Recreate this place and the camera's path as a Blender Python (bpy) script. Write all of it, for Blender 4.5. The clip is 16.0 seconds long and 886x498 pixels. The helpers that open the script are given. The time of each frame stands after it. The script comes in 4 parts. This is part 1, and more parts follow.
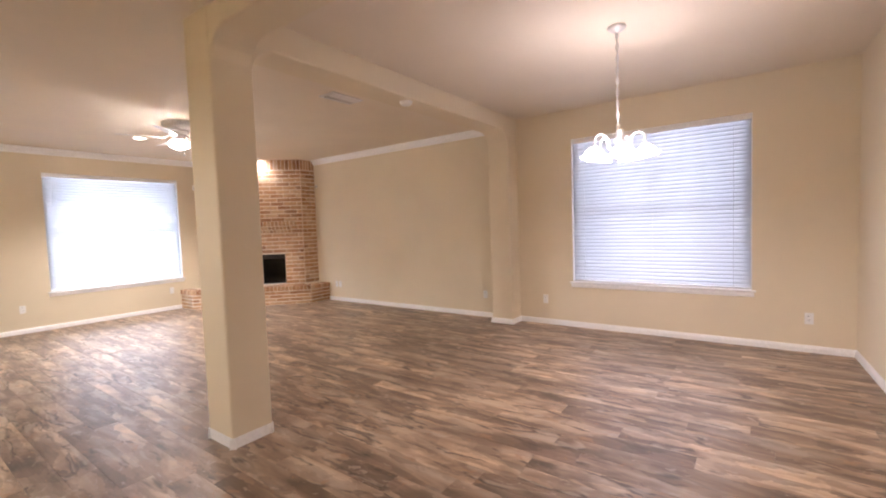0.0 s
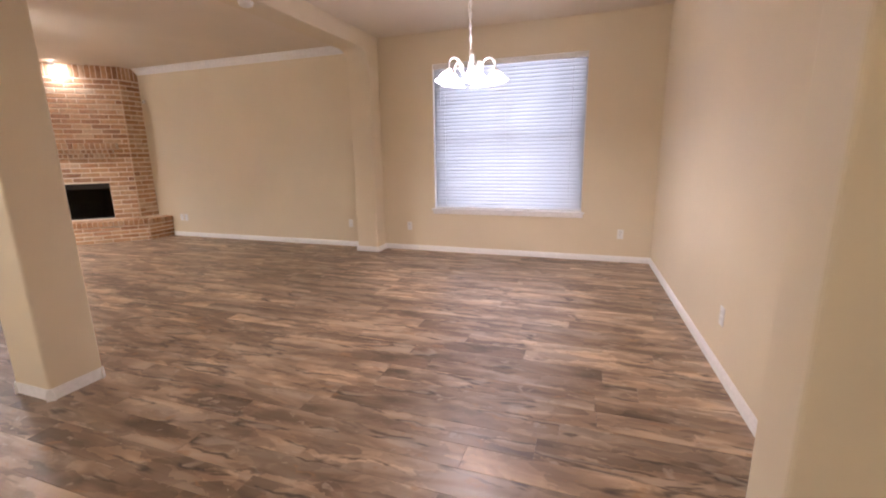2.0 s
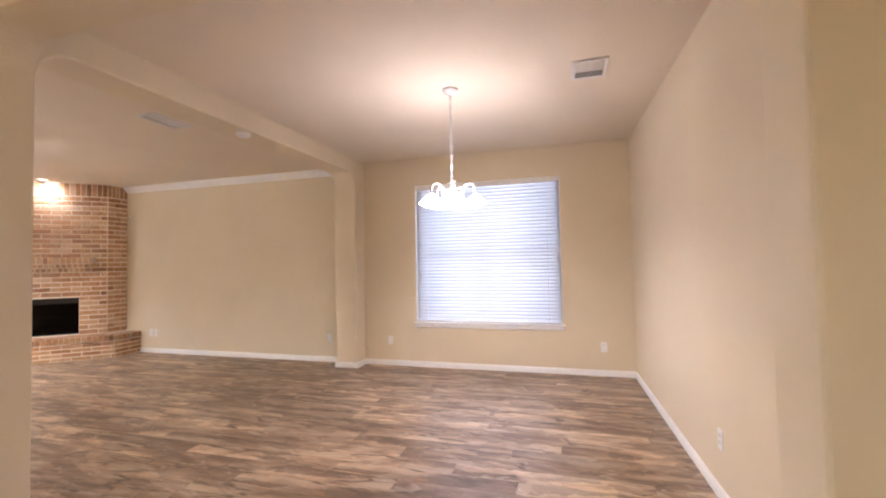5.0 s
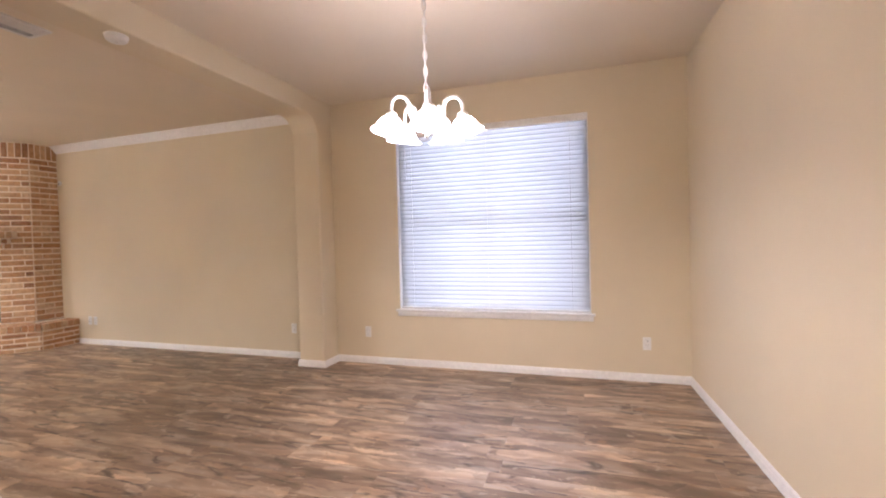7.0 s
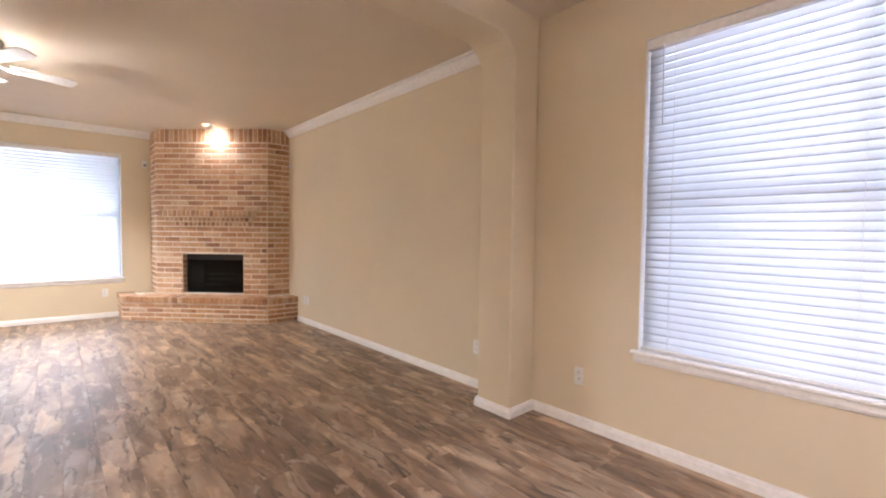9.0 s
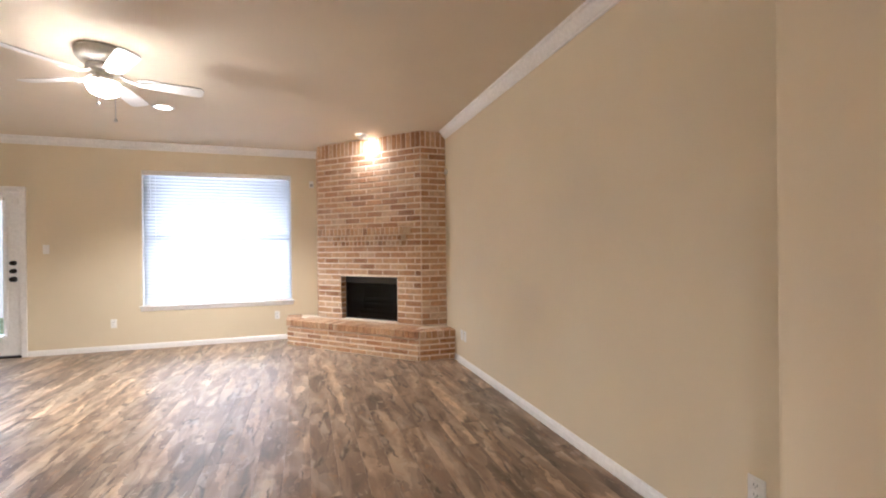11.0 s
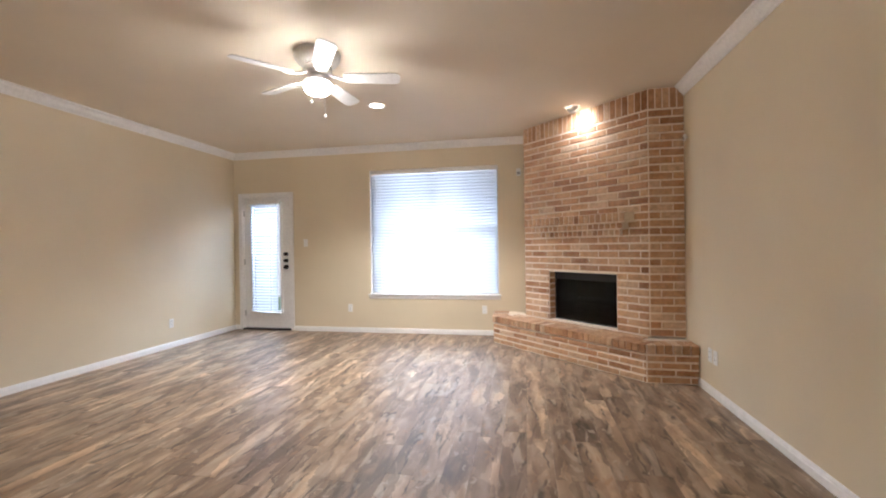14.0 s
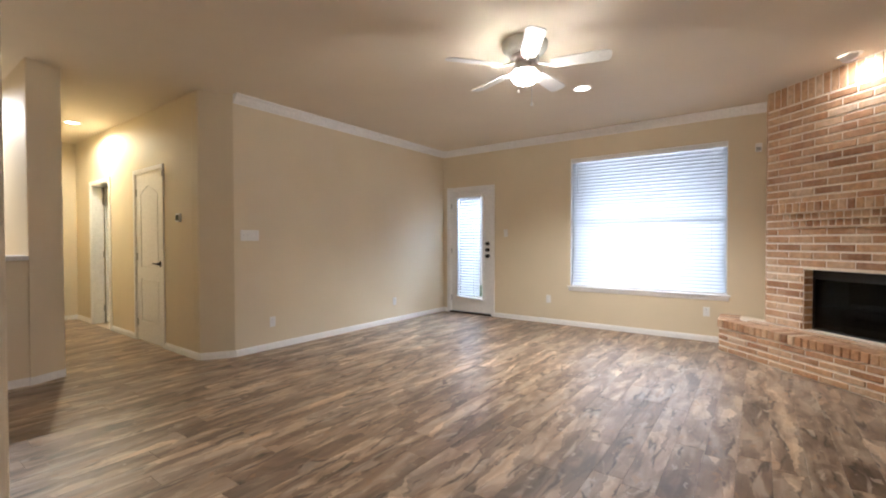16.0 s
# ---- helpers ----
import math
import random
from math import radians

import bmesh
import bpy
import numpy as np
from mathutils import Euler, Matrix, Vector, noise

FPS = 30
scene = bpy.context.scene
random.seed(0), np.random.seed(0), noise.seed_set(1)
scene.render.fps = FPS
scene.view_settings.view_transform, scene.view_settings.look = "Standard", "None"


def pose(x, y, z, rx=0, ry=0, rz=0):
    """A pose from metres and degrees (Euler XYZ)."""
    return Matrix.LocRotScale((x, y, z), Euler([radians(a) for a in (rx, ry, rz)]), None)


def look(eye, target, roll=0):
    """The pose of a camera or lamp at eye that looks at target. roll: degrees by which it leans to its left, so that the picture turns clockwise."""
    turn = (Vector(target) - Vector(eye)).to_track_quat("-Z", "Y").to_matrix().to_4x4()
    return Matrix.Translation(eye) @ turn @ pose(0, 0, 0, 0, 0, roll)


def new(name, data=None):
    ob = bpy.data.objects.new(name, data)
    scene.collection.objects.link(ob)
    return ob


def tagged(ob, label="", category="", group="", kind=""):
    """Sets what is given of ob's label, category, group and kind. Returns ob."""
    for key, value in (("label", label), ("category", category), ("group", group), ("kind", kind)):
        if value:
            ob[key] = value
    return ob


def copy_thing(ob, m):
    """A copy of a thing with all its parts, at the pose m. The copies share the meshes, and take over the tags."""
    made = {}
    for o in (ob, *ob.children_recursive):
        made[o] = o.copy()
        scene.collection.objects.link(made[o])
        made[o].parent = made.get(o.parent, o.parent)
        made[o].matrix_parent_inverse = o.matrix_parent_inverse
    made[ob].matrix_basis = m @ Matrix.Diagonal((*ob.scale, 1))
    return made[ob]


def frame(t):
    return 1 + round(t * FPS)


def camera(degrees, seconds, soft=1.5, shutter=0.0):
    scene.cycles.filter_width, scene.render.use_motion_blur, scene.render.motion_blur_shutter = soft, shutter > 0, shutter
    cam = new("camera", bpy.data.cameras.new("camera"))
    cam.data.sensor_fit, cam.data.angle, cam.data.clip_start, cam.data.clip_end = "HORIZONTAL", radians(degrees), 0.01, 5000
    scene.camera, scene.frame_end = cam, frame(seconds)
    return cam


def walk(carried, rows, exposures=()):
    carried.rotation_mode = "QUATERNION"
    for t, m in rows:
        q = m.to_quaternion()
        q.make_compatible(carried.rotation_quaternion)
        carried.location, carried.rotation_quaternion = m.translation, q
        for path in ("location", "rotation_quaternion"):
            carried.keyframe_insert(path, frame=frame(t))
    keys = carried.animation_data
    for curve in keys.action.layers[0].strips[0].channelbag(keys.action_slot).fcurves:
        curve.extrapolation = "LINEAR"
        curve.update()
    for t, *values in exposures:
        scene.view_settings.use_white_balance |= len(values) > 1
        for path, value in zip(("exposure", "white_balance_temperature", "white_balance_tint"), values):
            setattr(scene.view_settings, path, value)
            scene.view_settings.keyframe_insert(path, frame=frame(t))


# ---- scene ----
cam = camera(91.6, 16.0, soft=2.0)
PATH = [
    (0, (0.034, 0.194, 1.366), (-1.142, 1.808, 1.258), -2.0),
    (0.5, (0.087, 0.213, 1.375), (-0.887, 1.956, 1.255), -2.0),
    (1, (0.132, 0.219, 1.374), (-0.648, 2.057, 1.259), -1.8),
    (1.5, (0.167, 0.224, 1.379), (-0.498, 2.106, 1.253), -1.9),
    (2, (0.144, 0.225, 1.301), (-0.507, 2.066, 0.87), -1.0),
    (2.5, (0.118, 0.232, 1.219), (-0.523, 1.903, 0.326), -1.9),
    (3, (0.123, 0.241, 1.212), (-0.544, 1.873, 0.268), -2.6),
    (3.5, (0.133, 0.252, 1.288), (-0.555, 2.025, 0.667), -3.3),
    (4, (0.161, 0.261, 1.391), (-0.5, 2.145, 1.278), -1.8),
    (4.5, (0.147, 0.222, 1.359), (-0.49, 2.116, 1.443), -0.2),
    (5, (0.114, 0.229, 1.36), (-0.455, 2.146, 1.426), -1.1),
    (5.2, (0.103, 0.258, 1.342), (-0.403, 2.193, 1.346), -2.2),
    (7.3, (-0.089, 1.814, 1.296), (-0.766, 3.695, 1.236), -1.2),
    (7.5, (-0.103, 1.985, 1.308), (-0.907, 3.815, 1.229), 0.5),
    (8, (-0.252, 2.371, 1.264), (-1.339, 4.049, 1.201), -0.2),
    (8.5, (-0.492, 2.69, 1.241), (-1.709, 4.276, 1.169), -1.6),
    (9, (-0.768, 3.09, 1.266), (-2.255, 4.425, 1.195), 0.7),
    (9.5, (-1.07, 3.373, 1.267), (-2.731, 4.487, 1.25), 0.2),
    (10, (-1.45, 3.608, 1.284), (-3.193, 4.587, 1.318), -0.8),
    (10.2, (-1.56, 3.714, 1.3), (-3.353, 4.6, 1.316), -0.8),
    (12.5, (-2.507, 4.158, 1.261), (-4.479, 4.493, 1.268), -0.5),
    (13, (-2.558, 4.205, 1.253), (-4.551, 4.366, 1.212), -1.0),
    (13.5, (-2.61, 4.226, 1.25), (-4.606, 4.098, 1.224), -1.1),
    (14, (-2.611, 4.173, 1.241), (-4.575, 3.796, 1.231), -0.8),
    (14.5, (-2.629, 4.172, 1.211), (-4.541, 3.586, 1.207), -0.8),
    (15, (-2.638, 4.162, 1.185), (-4.482, 3.388, 1.19), -0.9),
    (15.5, (-2.595, 4.105, 1.2), (-4.35, 3.145, 1.196), -0.7),
    (16, (-2.598, 4.095, 1.202), (-4.212, 2.914, 1.167), -0.1),
]
EXPOSURES = [(0.0, 1.62, 5830, 19), (1.5, 1.60, 5830, 19), (2.5, 1.44, 5900, 20), (3.0, 1.66, 5900, 18), (3.5, 1.96, 5800, 15), (4.0, 2.06, 5720, 15), (4.5, 1.95, 5720, 16), (5.0, 1.78, 5750, 17),
    (8.0, 1.68, 5780, 17), (10.0, 1.68, 5650, 14), (12.5, 1.52, 5480, 11), (14.0, 1.36, 5500, 11), (15.0, 1.12, 5600, 10), (16.0, 1.16, 5600, 10)]
walk(cam, [(t, look(eye, target, roll)) for t, eye, target, roll in PATH], EXPOSURES)
DAY_N, DAY_W, DAY_D = 23, 52, 85
CAN, CAN_HALL, EYEBALL, KITCHEN = 160, 58, 7, 165
BOWL, FAN_BULB, SHADE, SHADE_BULB = 60.0, 2.8, 11.0, 3.2
WALL_COLOUR, CEIL_COLOUR = (0.74, 0.643, 0.468), (0.77, 0.68, 0.54)
PLANK_DARK, PLANK_MID, PLANK_LIGHT, PLANK_GREY, PLANK_PALE = (0.190, 0.134, 0.094), (0.262, 0.189, 0.132), (0.345, 0.262, 0.190), (0.385, 0.310, 0.238), (0.49, 0.40, 0.305)
TILT_N, TILT_W = 70, 59

# ---- world, sun and large lights ----
world = bpy.data.worlds.new("sky_world")
scene.world = world
world.use_nodes = True
wn = world.node_tree
sky = wn.nodes.new("ShaderNodeTexSky")
sky.sky_type, sky.sun_disc = 'NISHITA', False
sky.sun_elevation, sky.sun_rotation = radians(48), radians(140)
wn.links.new(sky.outputs[0], wn.nodes["Background"].inputs[0])
wn.nodes["Background"].inputs[1].default_value = 0.12

sun_data = bpy.data.lights.new("sun", 'SUN')
sun_data.energy, sun_data.angle, sun_data.color = 2.5, radians(0.5), (1.0, 0.95, 0.87)
sun = new("sun", sun_data)
# the sun stands in the south-east, behind the house as seen from both windows
sun.matrix_world = look((6, -9, 12), (0, 0, 0))


def area_lamp(name, at, target, sx, sy, power, colour):
    d = bpy.data.lights.new(name, 'AREA')
    d.shape, d.size, d.size_y, d.energy, d.color = 'RECTANGLE', sx, sy, power, colour
    ob = new(name, d)
    ob.matrix_world = look(at, target)
    return ob


def spot_lamp(name, at, target, power, colour, degrees, blend=0.5, size=0.04):
    d = bpy.data.lights.new(name, 'SPOT')
    d.energy, d.color, d.spot_size, d.spot_blend, d.shadow_soft_size = power, colour, radians(degrees), blend, size
    ob = new(name, d)
    ob.matrix_world = look(at, target)
    return ob


# daylight in the two window openings, just outside the panes
area_lamp("window_daylight", (-0.94, 6.05, 1.49), (-0.94, 5.0, 1.49), 2.0, 1.95, DAY_N, (0.86, 0.90, 1.0))
area_lamp("window_daylight", (-9.50, 2.875, 1.10), (-8.0, 2.875, 1.12), 2.4, 1.3, DAY_W, (0.86, 0.93, 1.0))
area_lamp("door_daylight", (-9.45, 0.24, 2.45), (-8.6, 0.24, 1.0), 0.9, 0.9, DAY_D, (0.72, 0.85, 1.0))
# recessed cans
spot_lamp("kitchen_light", (-3.1, -2.6, 2.715), (-3.1, -2.6, 0), KITCHEN, (1.0, 0.93, 0.83), 174, 0.3, 0.10)
spot_lamp("can_light", (-6.92, 2.66, 2.715), (-6.92, 2.66, 0), CAN, (1.0, 0.92, 0.80), 128, 0.8, 0.05)
spot_lamp("can_light", (-4.27, -3.0, 2.715), (-4.27, -3.0, 0), CAN_HALL, (1.0, 0.86, 0.58), 172, 0.4, 0.05)
spot_lamp("eyeball_light", (-7.438, 4.700, 2.664), (-7.60, 4.85, 2.42), EYEBALL, (1.0, 0.94, 0.88), 160, 1.0, 0.03)


# ---- materials ----
def shader(name):
    m = bpy.data.materials.new(name)
    m.use_nodes = True
    t = m.node_tree
    return m, t, t.nodes["Principled BSDF"]


def node(t, kind, **values):
    n = t.nodes.new(kind)
    for k, v in values.items():
        n.inputs[k.replace("_", " ")].default_value = v
    return n


def ramp(t, source, stops):
    r = t.nodes.new("ShaderNodeValToRGB")
    while len(r.color_ramp.elements) < len(stops):
        r.color_ramp.elements.new(0.5)
    for e, (p, c) in zip(r.color_ramp.elements, stops):
        e.position, e.color = p, (*c, 1) if len(c) == 3 else c
    t.links.new(source, r.inputs[0])
    return r.outputs[0]


def blend(t, kind, fac, a, b):
    n = t.nodes.new("ShaderNodeMix")
    n.data_type, n.blend_type = 'RGBA', kind
    for sock, v in ((n.inputs[0], fac), (n.inputs[6], a), (n.inputs[7], b)):
        if hasattr(v, "links"):
            t.links.new(v, sock)
        else:
            sock.default_value = v if not isinstance(v, tuple) else (*v, 1)
    return n.outputs[2]


def sums(t, op, a, b):
    n = t.nodes.new("ShaderNodeMath")
    n.operation = op
    for sock, v in ((n.inputs[0], a), (n.inputs[1], b)):
        if hasattr(v, "links"):
            t.links.new(v, sock)
        else:
            sock.default_value = v
    return n.outputs[0]


def world_place(t):
    return t.nodes.new("ShaderNodeNewGeometry").outputs["Position"]


def bump(t, b, height, strength, distance):
    n = node(t, "ShaderNodeBump", Strength=strength, Distance=distance)
    t.links.new(height, n.inputs["Height"])
    t.links.new(n.outputs[0], b.inputs["Normal"])


def paint(name, colour, rough=0.6, peel=0.25, mottle=0.05):
    m, t, b = shader(name)
    pos = world_place(t)
    big = node(t, "ShaderNodeTexNoise", Scale=1.3, Detail=3.0)
    fine = node(t, "ShaderNodeTexNoise", Scale=140.0, Detail=2.0)
    t.links.new(pos, big.inputs["Vector"])
    t.links.new(pos, fine.inputs["Vector"])
    lo = tuple(c * (1 - mottle) for c in colour)
    hi = tuple(min(1, c * (1 + mottle)) for c in colour)
    t.links.new(ramp(t, big.outputs[0], [(0.3, lo), (0.7, hi)]), b.inputs["Base Color"])
    t.links.new(ramp(t, big.outputs[0], [(0.3, (rough - .05,) * 3), (0.7, (rough + .06,) * 3)]), b.inputs["Roughness"])
    b.inputs["Specular IOR Level"].default_value = 0.35
    bump(t, b, fine.outputs[0], peel, 0.0012)
    return m


def plain(name, colour, rough=0.5, metal=0.0, spec=0.5):
    m, t, b = shader(name)
    n = node(t, "ShaderNodeTexNoise", Scale=35.0, Detail=4.0)
    t.links.new(t.nodes.new("ShaderNodeTexCoord").outputs["Object"], n.inputs["Vector"])
    t.links.new(ramp(t, n.outputs[0], [(0.3, tuple(c * .93 for c in colour)), (0.7, tuple(min(1, c * 1.04) for c in colour))]), b.inputs["Base Color"])
    t.links.new(ramp(t, n.outputs[0], [(0.3, (max(.03, rough - .06),) * 3), (0.7, (rough + .06,) * 3)]), b.inputs["Roughness"])
    b.inputs["Metallic"].default_value = metal
    b.inputs["Specular IOR Level"].default_value = spec
    return m


def glow(name, colour, strength):
    m, t, b = shader(name)
    b.inputs["Base Color"].default_value = (0.9, 0.88, 0.84, 1)
    b.inputs["Roughness"].default_value = 0.35
    b.inputs["Emission Color"].default_value = (*colour, 1)
    b.inputs["Emission Strength"].default_value = strength
    return m


WALL = paint("tan_wall_paint", WALL_COLOUR, 0.62, 0.25, 0.03)
CEILING = paint("tan_ceiling_paint", CEIL_COLOUR, 0.8, 0.6, 0.03)
TRIM = plain("white_trim_paint", (0.90, 0.885, 0.86), 0.35)
DOOR_WHITE = plain("white_door_paint", (0.88, 0.87, 0.85), 0.4)
PLASTIC = plain("white_plastic", (0.86, 0.845, 0.81), 0.35)
LENS = plain("grey_sensor_lens", (0.42, 0.41, 0.40), 0.3)
SLOT = plain("dark_slot", (0.03, 0.03, 0.03), 0.6)
VENT_WHITE = plain("white_enamel", (0.74, 0.72, 0.69), 0.4)
VENT_BACK = plain("grey_damper_metal", (0.38, 0.36, 0.34), 0.6)
VENT_DARK = plain("duct_shadow_metal", (0.10, 0.09, 0.08), 0.7)
BRONZE = plain("oil_rubbed_bronze", (0.018, 0.014, 0.012), 0.35, 0.6)
STEEL = plain("brushed_steel", (0.55, 0.54, 0.52), 0.35, 0.9)
FIREBOX = plain("sooty_black_steel", (0.006, 0.0055, 0.0055), 0.5)
FAN_WHITE = plain("white_fan_enamel", (0.74, 0.72, 0.68), 0.35)
BOWL_GLOW = glow("lit_frosted_bowl", (1.0, 0.89, 0.75), BOWL)
SHADE_GLOW = glow("lit_frosted_shade", (1.0, 0.86, 0.82), SHADE)
CAN_GLOW = glow("lit_can_lens", (1.0, 0.86, 0.68), 6.0)
HALL_GLOW = glow("lit_hall_lens", (1.0, 0.84, 0.58), 6.0)


def slat_material():
    m, t, b = shader("white_slat_vinyl")
    out = t.nodes["Material Output"]
    b.inputs["Base Color"].default_value = (0.76, 0.75, 0.74, 1)
    b.inputs["Roughness"].default_value = 0.4
    tr = t.nodes.new("ShaderNodeBsdfTranslucent")
    tr.inputs[0].default_value = (0.73, 0.73, 0.745, 1)
    mix = t.nodes.new("ShaderNodeMixShader")
    mix.inputs[0].default_value = 0.56
    t.links.new(b.outputs[0], mix.inputs[1])
    t.links.new(tr.outputs[0], mix.inputs[2])
    t.links.new(mix.outputs[0], out.inputs[0])
    return m


SLAT = slat_material()
WAND = plain("clear_wand_plastic", (0.86, 0.86, 0.88), 0.2)


def glass_material(name, colour, rough, ior):
    m, t, b = shader(name)
    b.inputs["Base Color"].default_value = (*colour, 1)
    b.inputs["Roughness"].default_value = rough
    b.inputs["Transmission Weight"].default_value = 1.0
    b.inputs["IOR"].default_value = ior
    return m


GLASS = glass_material("window_glass", (0.97, 0.98, 0.98), 0.02, 1.1)
SMOKED = glass_material("smoked_firebox_glass", (0.06, 0.055, 0.05), 0.03, 1.25)


def plank_material(name, island):
    """Weathered barn-wood vinyl: blotches, long grain, dark wandering streaks, pale scrapes."""
    m, t, b = shader(name)
    pos = world_place(t)
    if island:
        rnd = t.nodes.new("ShaderNodeNewGeometry").outputs["Random Per Island"]
    else:
        rnd = t.nodes.new("ShaderNodeObjectInfo").outputs["Random"]
    shift = t.nodes.new("ShaderNodeCombineXYZ")
    t.links.new(sums(t, 'MULTIPLY', rnd, 53.0), shift.inputs[0])
    t.links.new(sums(t, 'MULTIPLY', rnd, 29.0), shift.inputs[1])
    add = t.nodes.new("ShaderNodeVectorMath")
    t.links.new(pos, add.inputs[0])
    t.links.new(shift.outputs[0], add.inputs[1])

    def stretched(sx, sy, scale, detail, distortion=0.0, rough=0.55):
        mp = t.nodes.new("ShaderNodeMapping")
        mp.inputs["Scale"].default_value = (sx, sy, 1)
        t.links.new(add.outputs[0], mp.inputs[0])
        n = node(t, "ShaderNodeTexNoise", Scale=scale, Detail=detail, Distortion=distortion, Roughness=rough)
        t.links.new(mp.outputs[0], n.inputs["Vector"])
        return n.outputs[0]

    blotch = stretched(1.0, 4.0, 1.6, 2.0, 0.8)
    grain = stretched(1.0, 20.0, 4.0, 6.0, 0.6, 0.6)
    scrape = stretched(1.0, 3.4, 2.4, 2.0, 0.8)
    # split and weathered patches: warped long cells, each with its own tone, some with a dark cracked rim
    warp = t.nodes.new("ShaderNodeTexNoise")
    warp.inputs["Scale"].default_value, warp.inputs["Detail"].default_value = 9.0, 3.0
    t.links.new(add.outputs[0], warp.inputs["Vector"])
    sc = t.nodes.new("ShaderNodeVectorMath")
    sc.operation = 'SCALE'
    sc.inputs[3].default_value = 0.075
    t.links.new(warp.outputs["Color"], sc.inputs[0])
    warped = t.nodes.new("ShaderNodeVectorMath")
    t.links.new(add.outputs[0], warped.inputs[0])
    t.links.new(sc.outputs[0], warped.inputs[1])
    mp = t.nodes.new("ShaderNodeMapping")
    mp.inputs["Scale"].default_value = (1.35, 8.5, 0.0)
    t.links.new(warped.outputs[0], mp.inputs[0])
    cell = t.nodes.new("ShaderNodeTexVoronoi")
    edge = t.nodes.new("ShaderNodeTexVoronoi")
    edge.feature = 'DISTANCE_TO_EDGE'
    for v in (cell, edge):
        v.inputs["Scale"].default_value = 1.0
        t.links.new(mp.outputs[0], v.inputs["Vector"])
    split = t.nodes.new("ShaderNodeSeparateColor")
    t.links.new(cell.outputs["Color"], split.inputs[0])
    base = ramp(t, blotch, [(0.34, PLANK_DARK), (0.46, PLANK_MID), (0.56, PLANK_LIGHT), (0.68, PLANK_GREY)])
    tone = ramp(t, rnd, [(0.0, (0.76, 0.745, 0.735)), (0.3, (0.90, 0.885, 0.875)), (0.65, (1.02, 1.005, 0.99)), (1.0, (1.15, 1.145, 1.135))])
    c = blend(t, 'MULTIPLY', 1.0, base, tone)
    c = blend(t, 'MULTIPLY', 0.7, c, ramp(t, split.outputs[0], [(0.0, (0.76, 0.73, 0.70)), (0.4, (0.95, 0.93, 0.91)), (0.8, (1.12, 1.10, 1.07)), (1.0, (1.40, 1.38, 1.33))]))
    c = blend(t, 'MULTIPLY', 0.16, c, ramp(t, grain, [(0.3, (0.62, 0.58, 0.54)), (0.55, (1.0, 1.0, 1.0)), (0.75, (1.22, 1.2, 1.17))]))
    # shorter ragged flakes in stepped tones
    warp2 = node(t, "ShaderNodeTexNoise", Scale=16.0, Detail=3.0, Roughness=0.6)
    t.links.new(add.outputs[0], warp2.inputs["Vector"])
    sc2 = t.nodes.new("ShaderNodeVectorMath")
    sc2.operation = 'MULTIPLY'
    sc2.inputs[1].default_value = (0.16, 0.045, 0.0)
    t.links.new(warp2.outputs["Color"], sc2.inputs[0])
    ragged = t.nodes.new("ShaderNodeVectorMath")
    t.links.new(warped.outputs[0], ragged.inputs[0])
    t.links.new(sc2.outputs[0], ragged.inputs[1])
    mp3 = t.nodes.new("ShaderNodeMapping")
    mp3.inputs["Scale"].default_value = (3.1, 13.0, 0.0)
    t.links.new(ragged.outputs[0], mp3.inputs[0])
    flake = t.nodes.new("ShaderNodeTexVoronoi")
    flake.inputs["Scale"].default_value = 1.0
    t.links.new(mp3.outputs[0], flake.inputs["Vector"])
    split2 = t.nodes.new("ShaderNodeSeparateColor")
    t.links.new(flake.outputs["Color"], split2.inputs[0])
    c = blend(t, 'MULTIPLY', 0.9, c, ramp(t, split2.outputs[0], [(0.0, (0.72, 0.69, 0.66)), (0.16, (0.75, 0.72, 0.69)), (0.19, (0.92, 0.91, 0.90)), (0.60, (1.0, 1.0, 0.99)), (0.64, (1.22, 1.20, 1.16)), (0.88, (1.26, 1.25, 1.21)), (0.92, (1.55, 1.53, 1.46)), (1.0, (1.6, 1.58, 1.5))]))
    # worn patches with ragged rims, rusty spots and pale flecks
    mp2 = t.nodes.new("ShaderNodeMapping")
    mp2.inputs["Scale"].default_value = (1.0, 2.0, 1)
    t.links.new(warped.outputs[0], mp2.inputs[0])

    def mottle(scale, detail, rough):
        n = node(t, "ShaderNodeTexNoise", Scale=scale, Detail=detail, Roughness=rough, Distortion=0.9)
        t.links.new(mp2.outputs[0], n.inputs["Vector"])
        return n.outputs[0]

    patch = mottle(3.4, 3.0, 0.5)
    fleck = mottle(8.5, 3.0, 0.5)
    c = blend(t, 'MULTIPLY', 1.0, c, ramp(t, patch, [(0.32, (0.78, 0.755, 0.73)), (0.45, (0.88, 0.865, 0.85)), (0.48, (1.02, 1.01, 1.0)), (0.60, (1.07, 1.055, 1.03)), (0.70, (1.17, 1.155, 1.13))]))
    c = blend(t, 'MIX', ramp(t, fleck, [(0.64, (0, 0, 0)), (0.70, (0.5, 0.5, 0.5))]), c, PLANK_PALE)
    c = blend(t, 'MIX', ramp(t, fleck, [(0.30, (0.5, 0.5, 0.5)), (0.36, (0, 0, 0))]), c, (0.34, 0.185, 0.085))
    line = ramp(t, edge.outputs["Distance"], [(0.0, (1, 1, 1)), (0.03, (0.85, 0.85, 0.85)), (0.075, (0, 0, 0))])
    keep = ramp(t, scrape, [(0.53, (0, 0, 0)), (0.60, (0.85, 0.85, 0.85))])
    c = blend(t, 'MIX', sums(t, 'MULTIPLY', line, keep), c, (0.050, 0.032, 0.022))
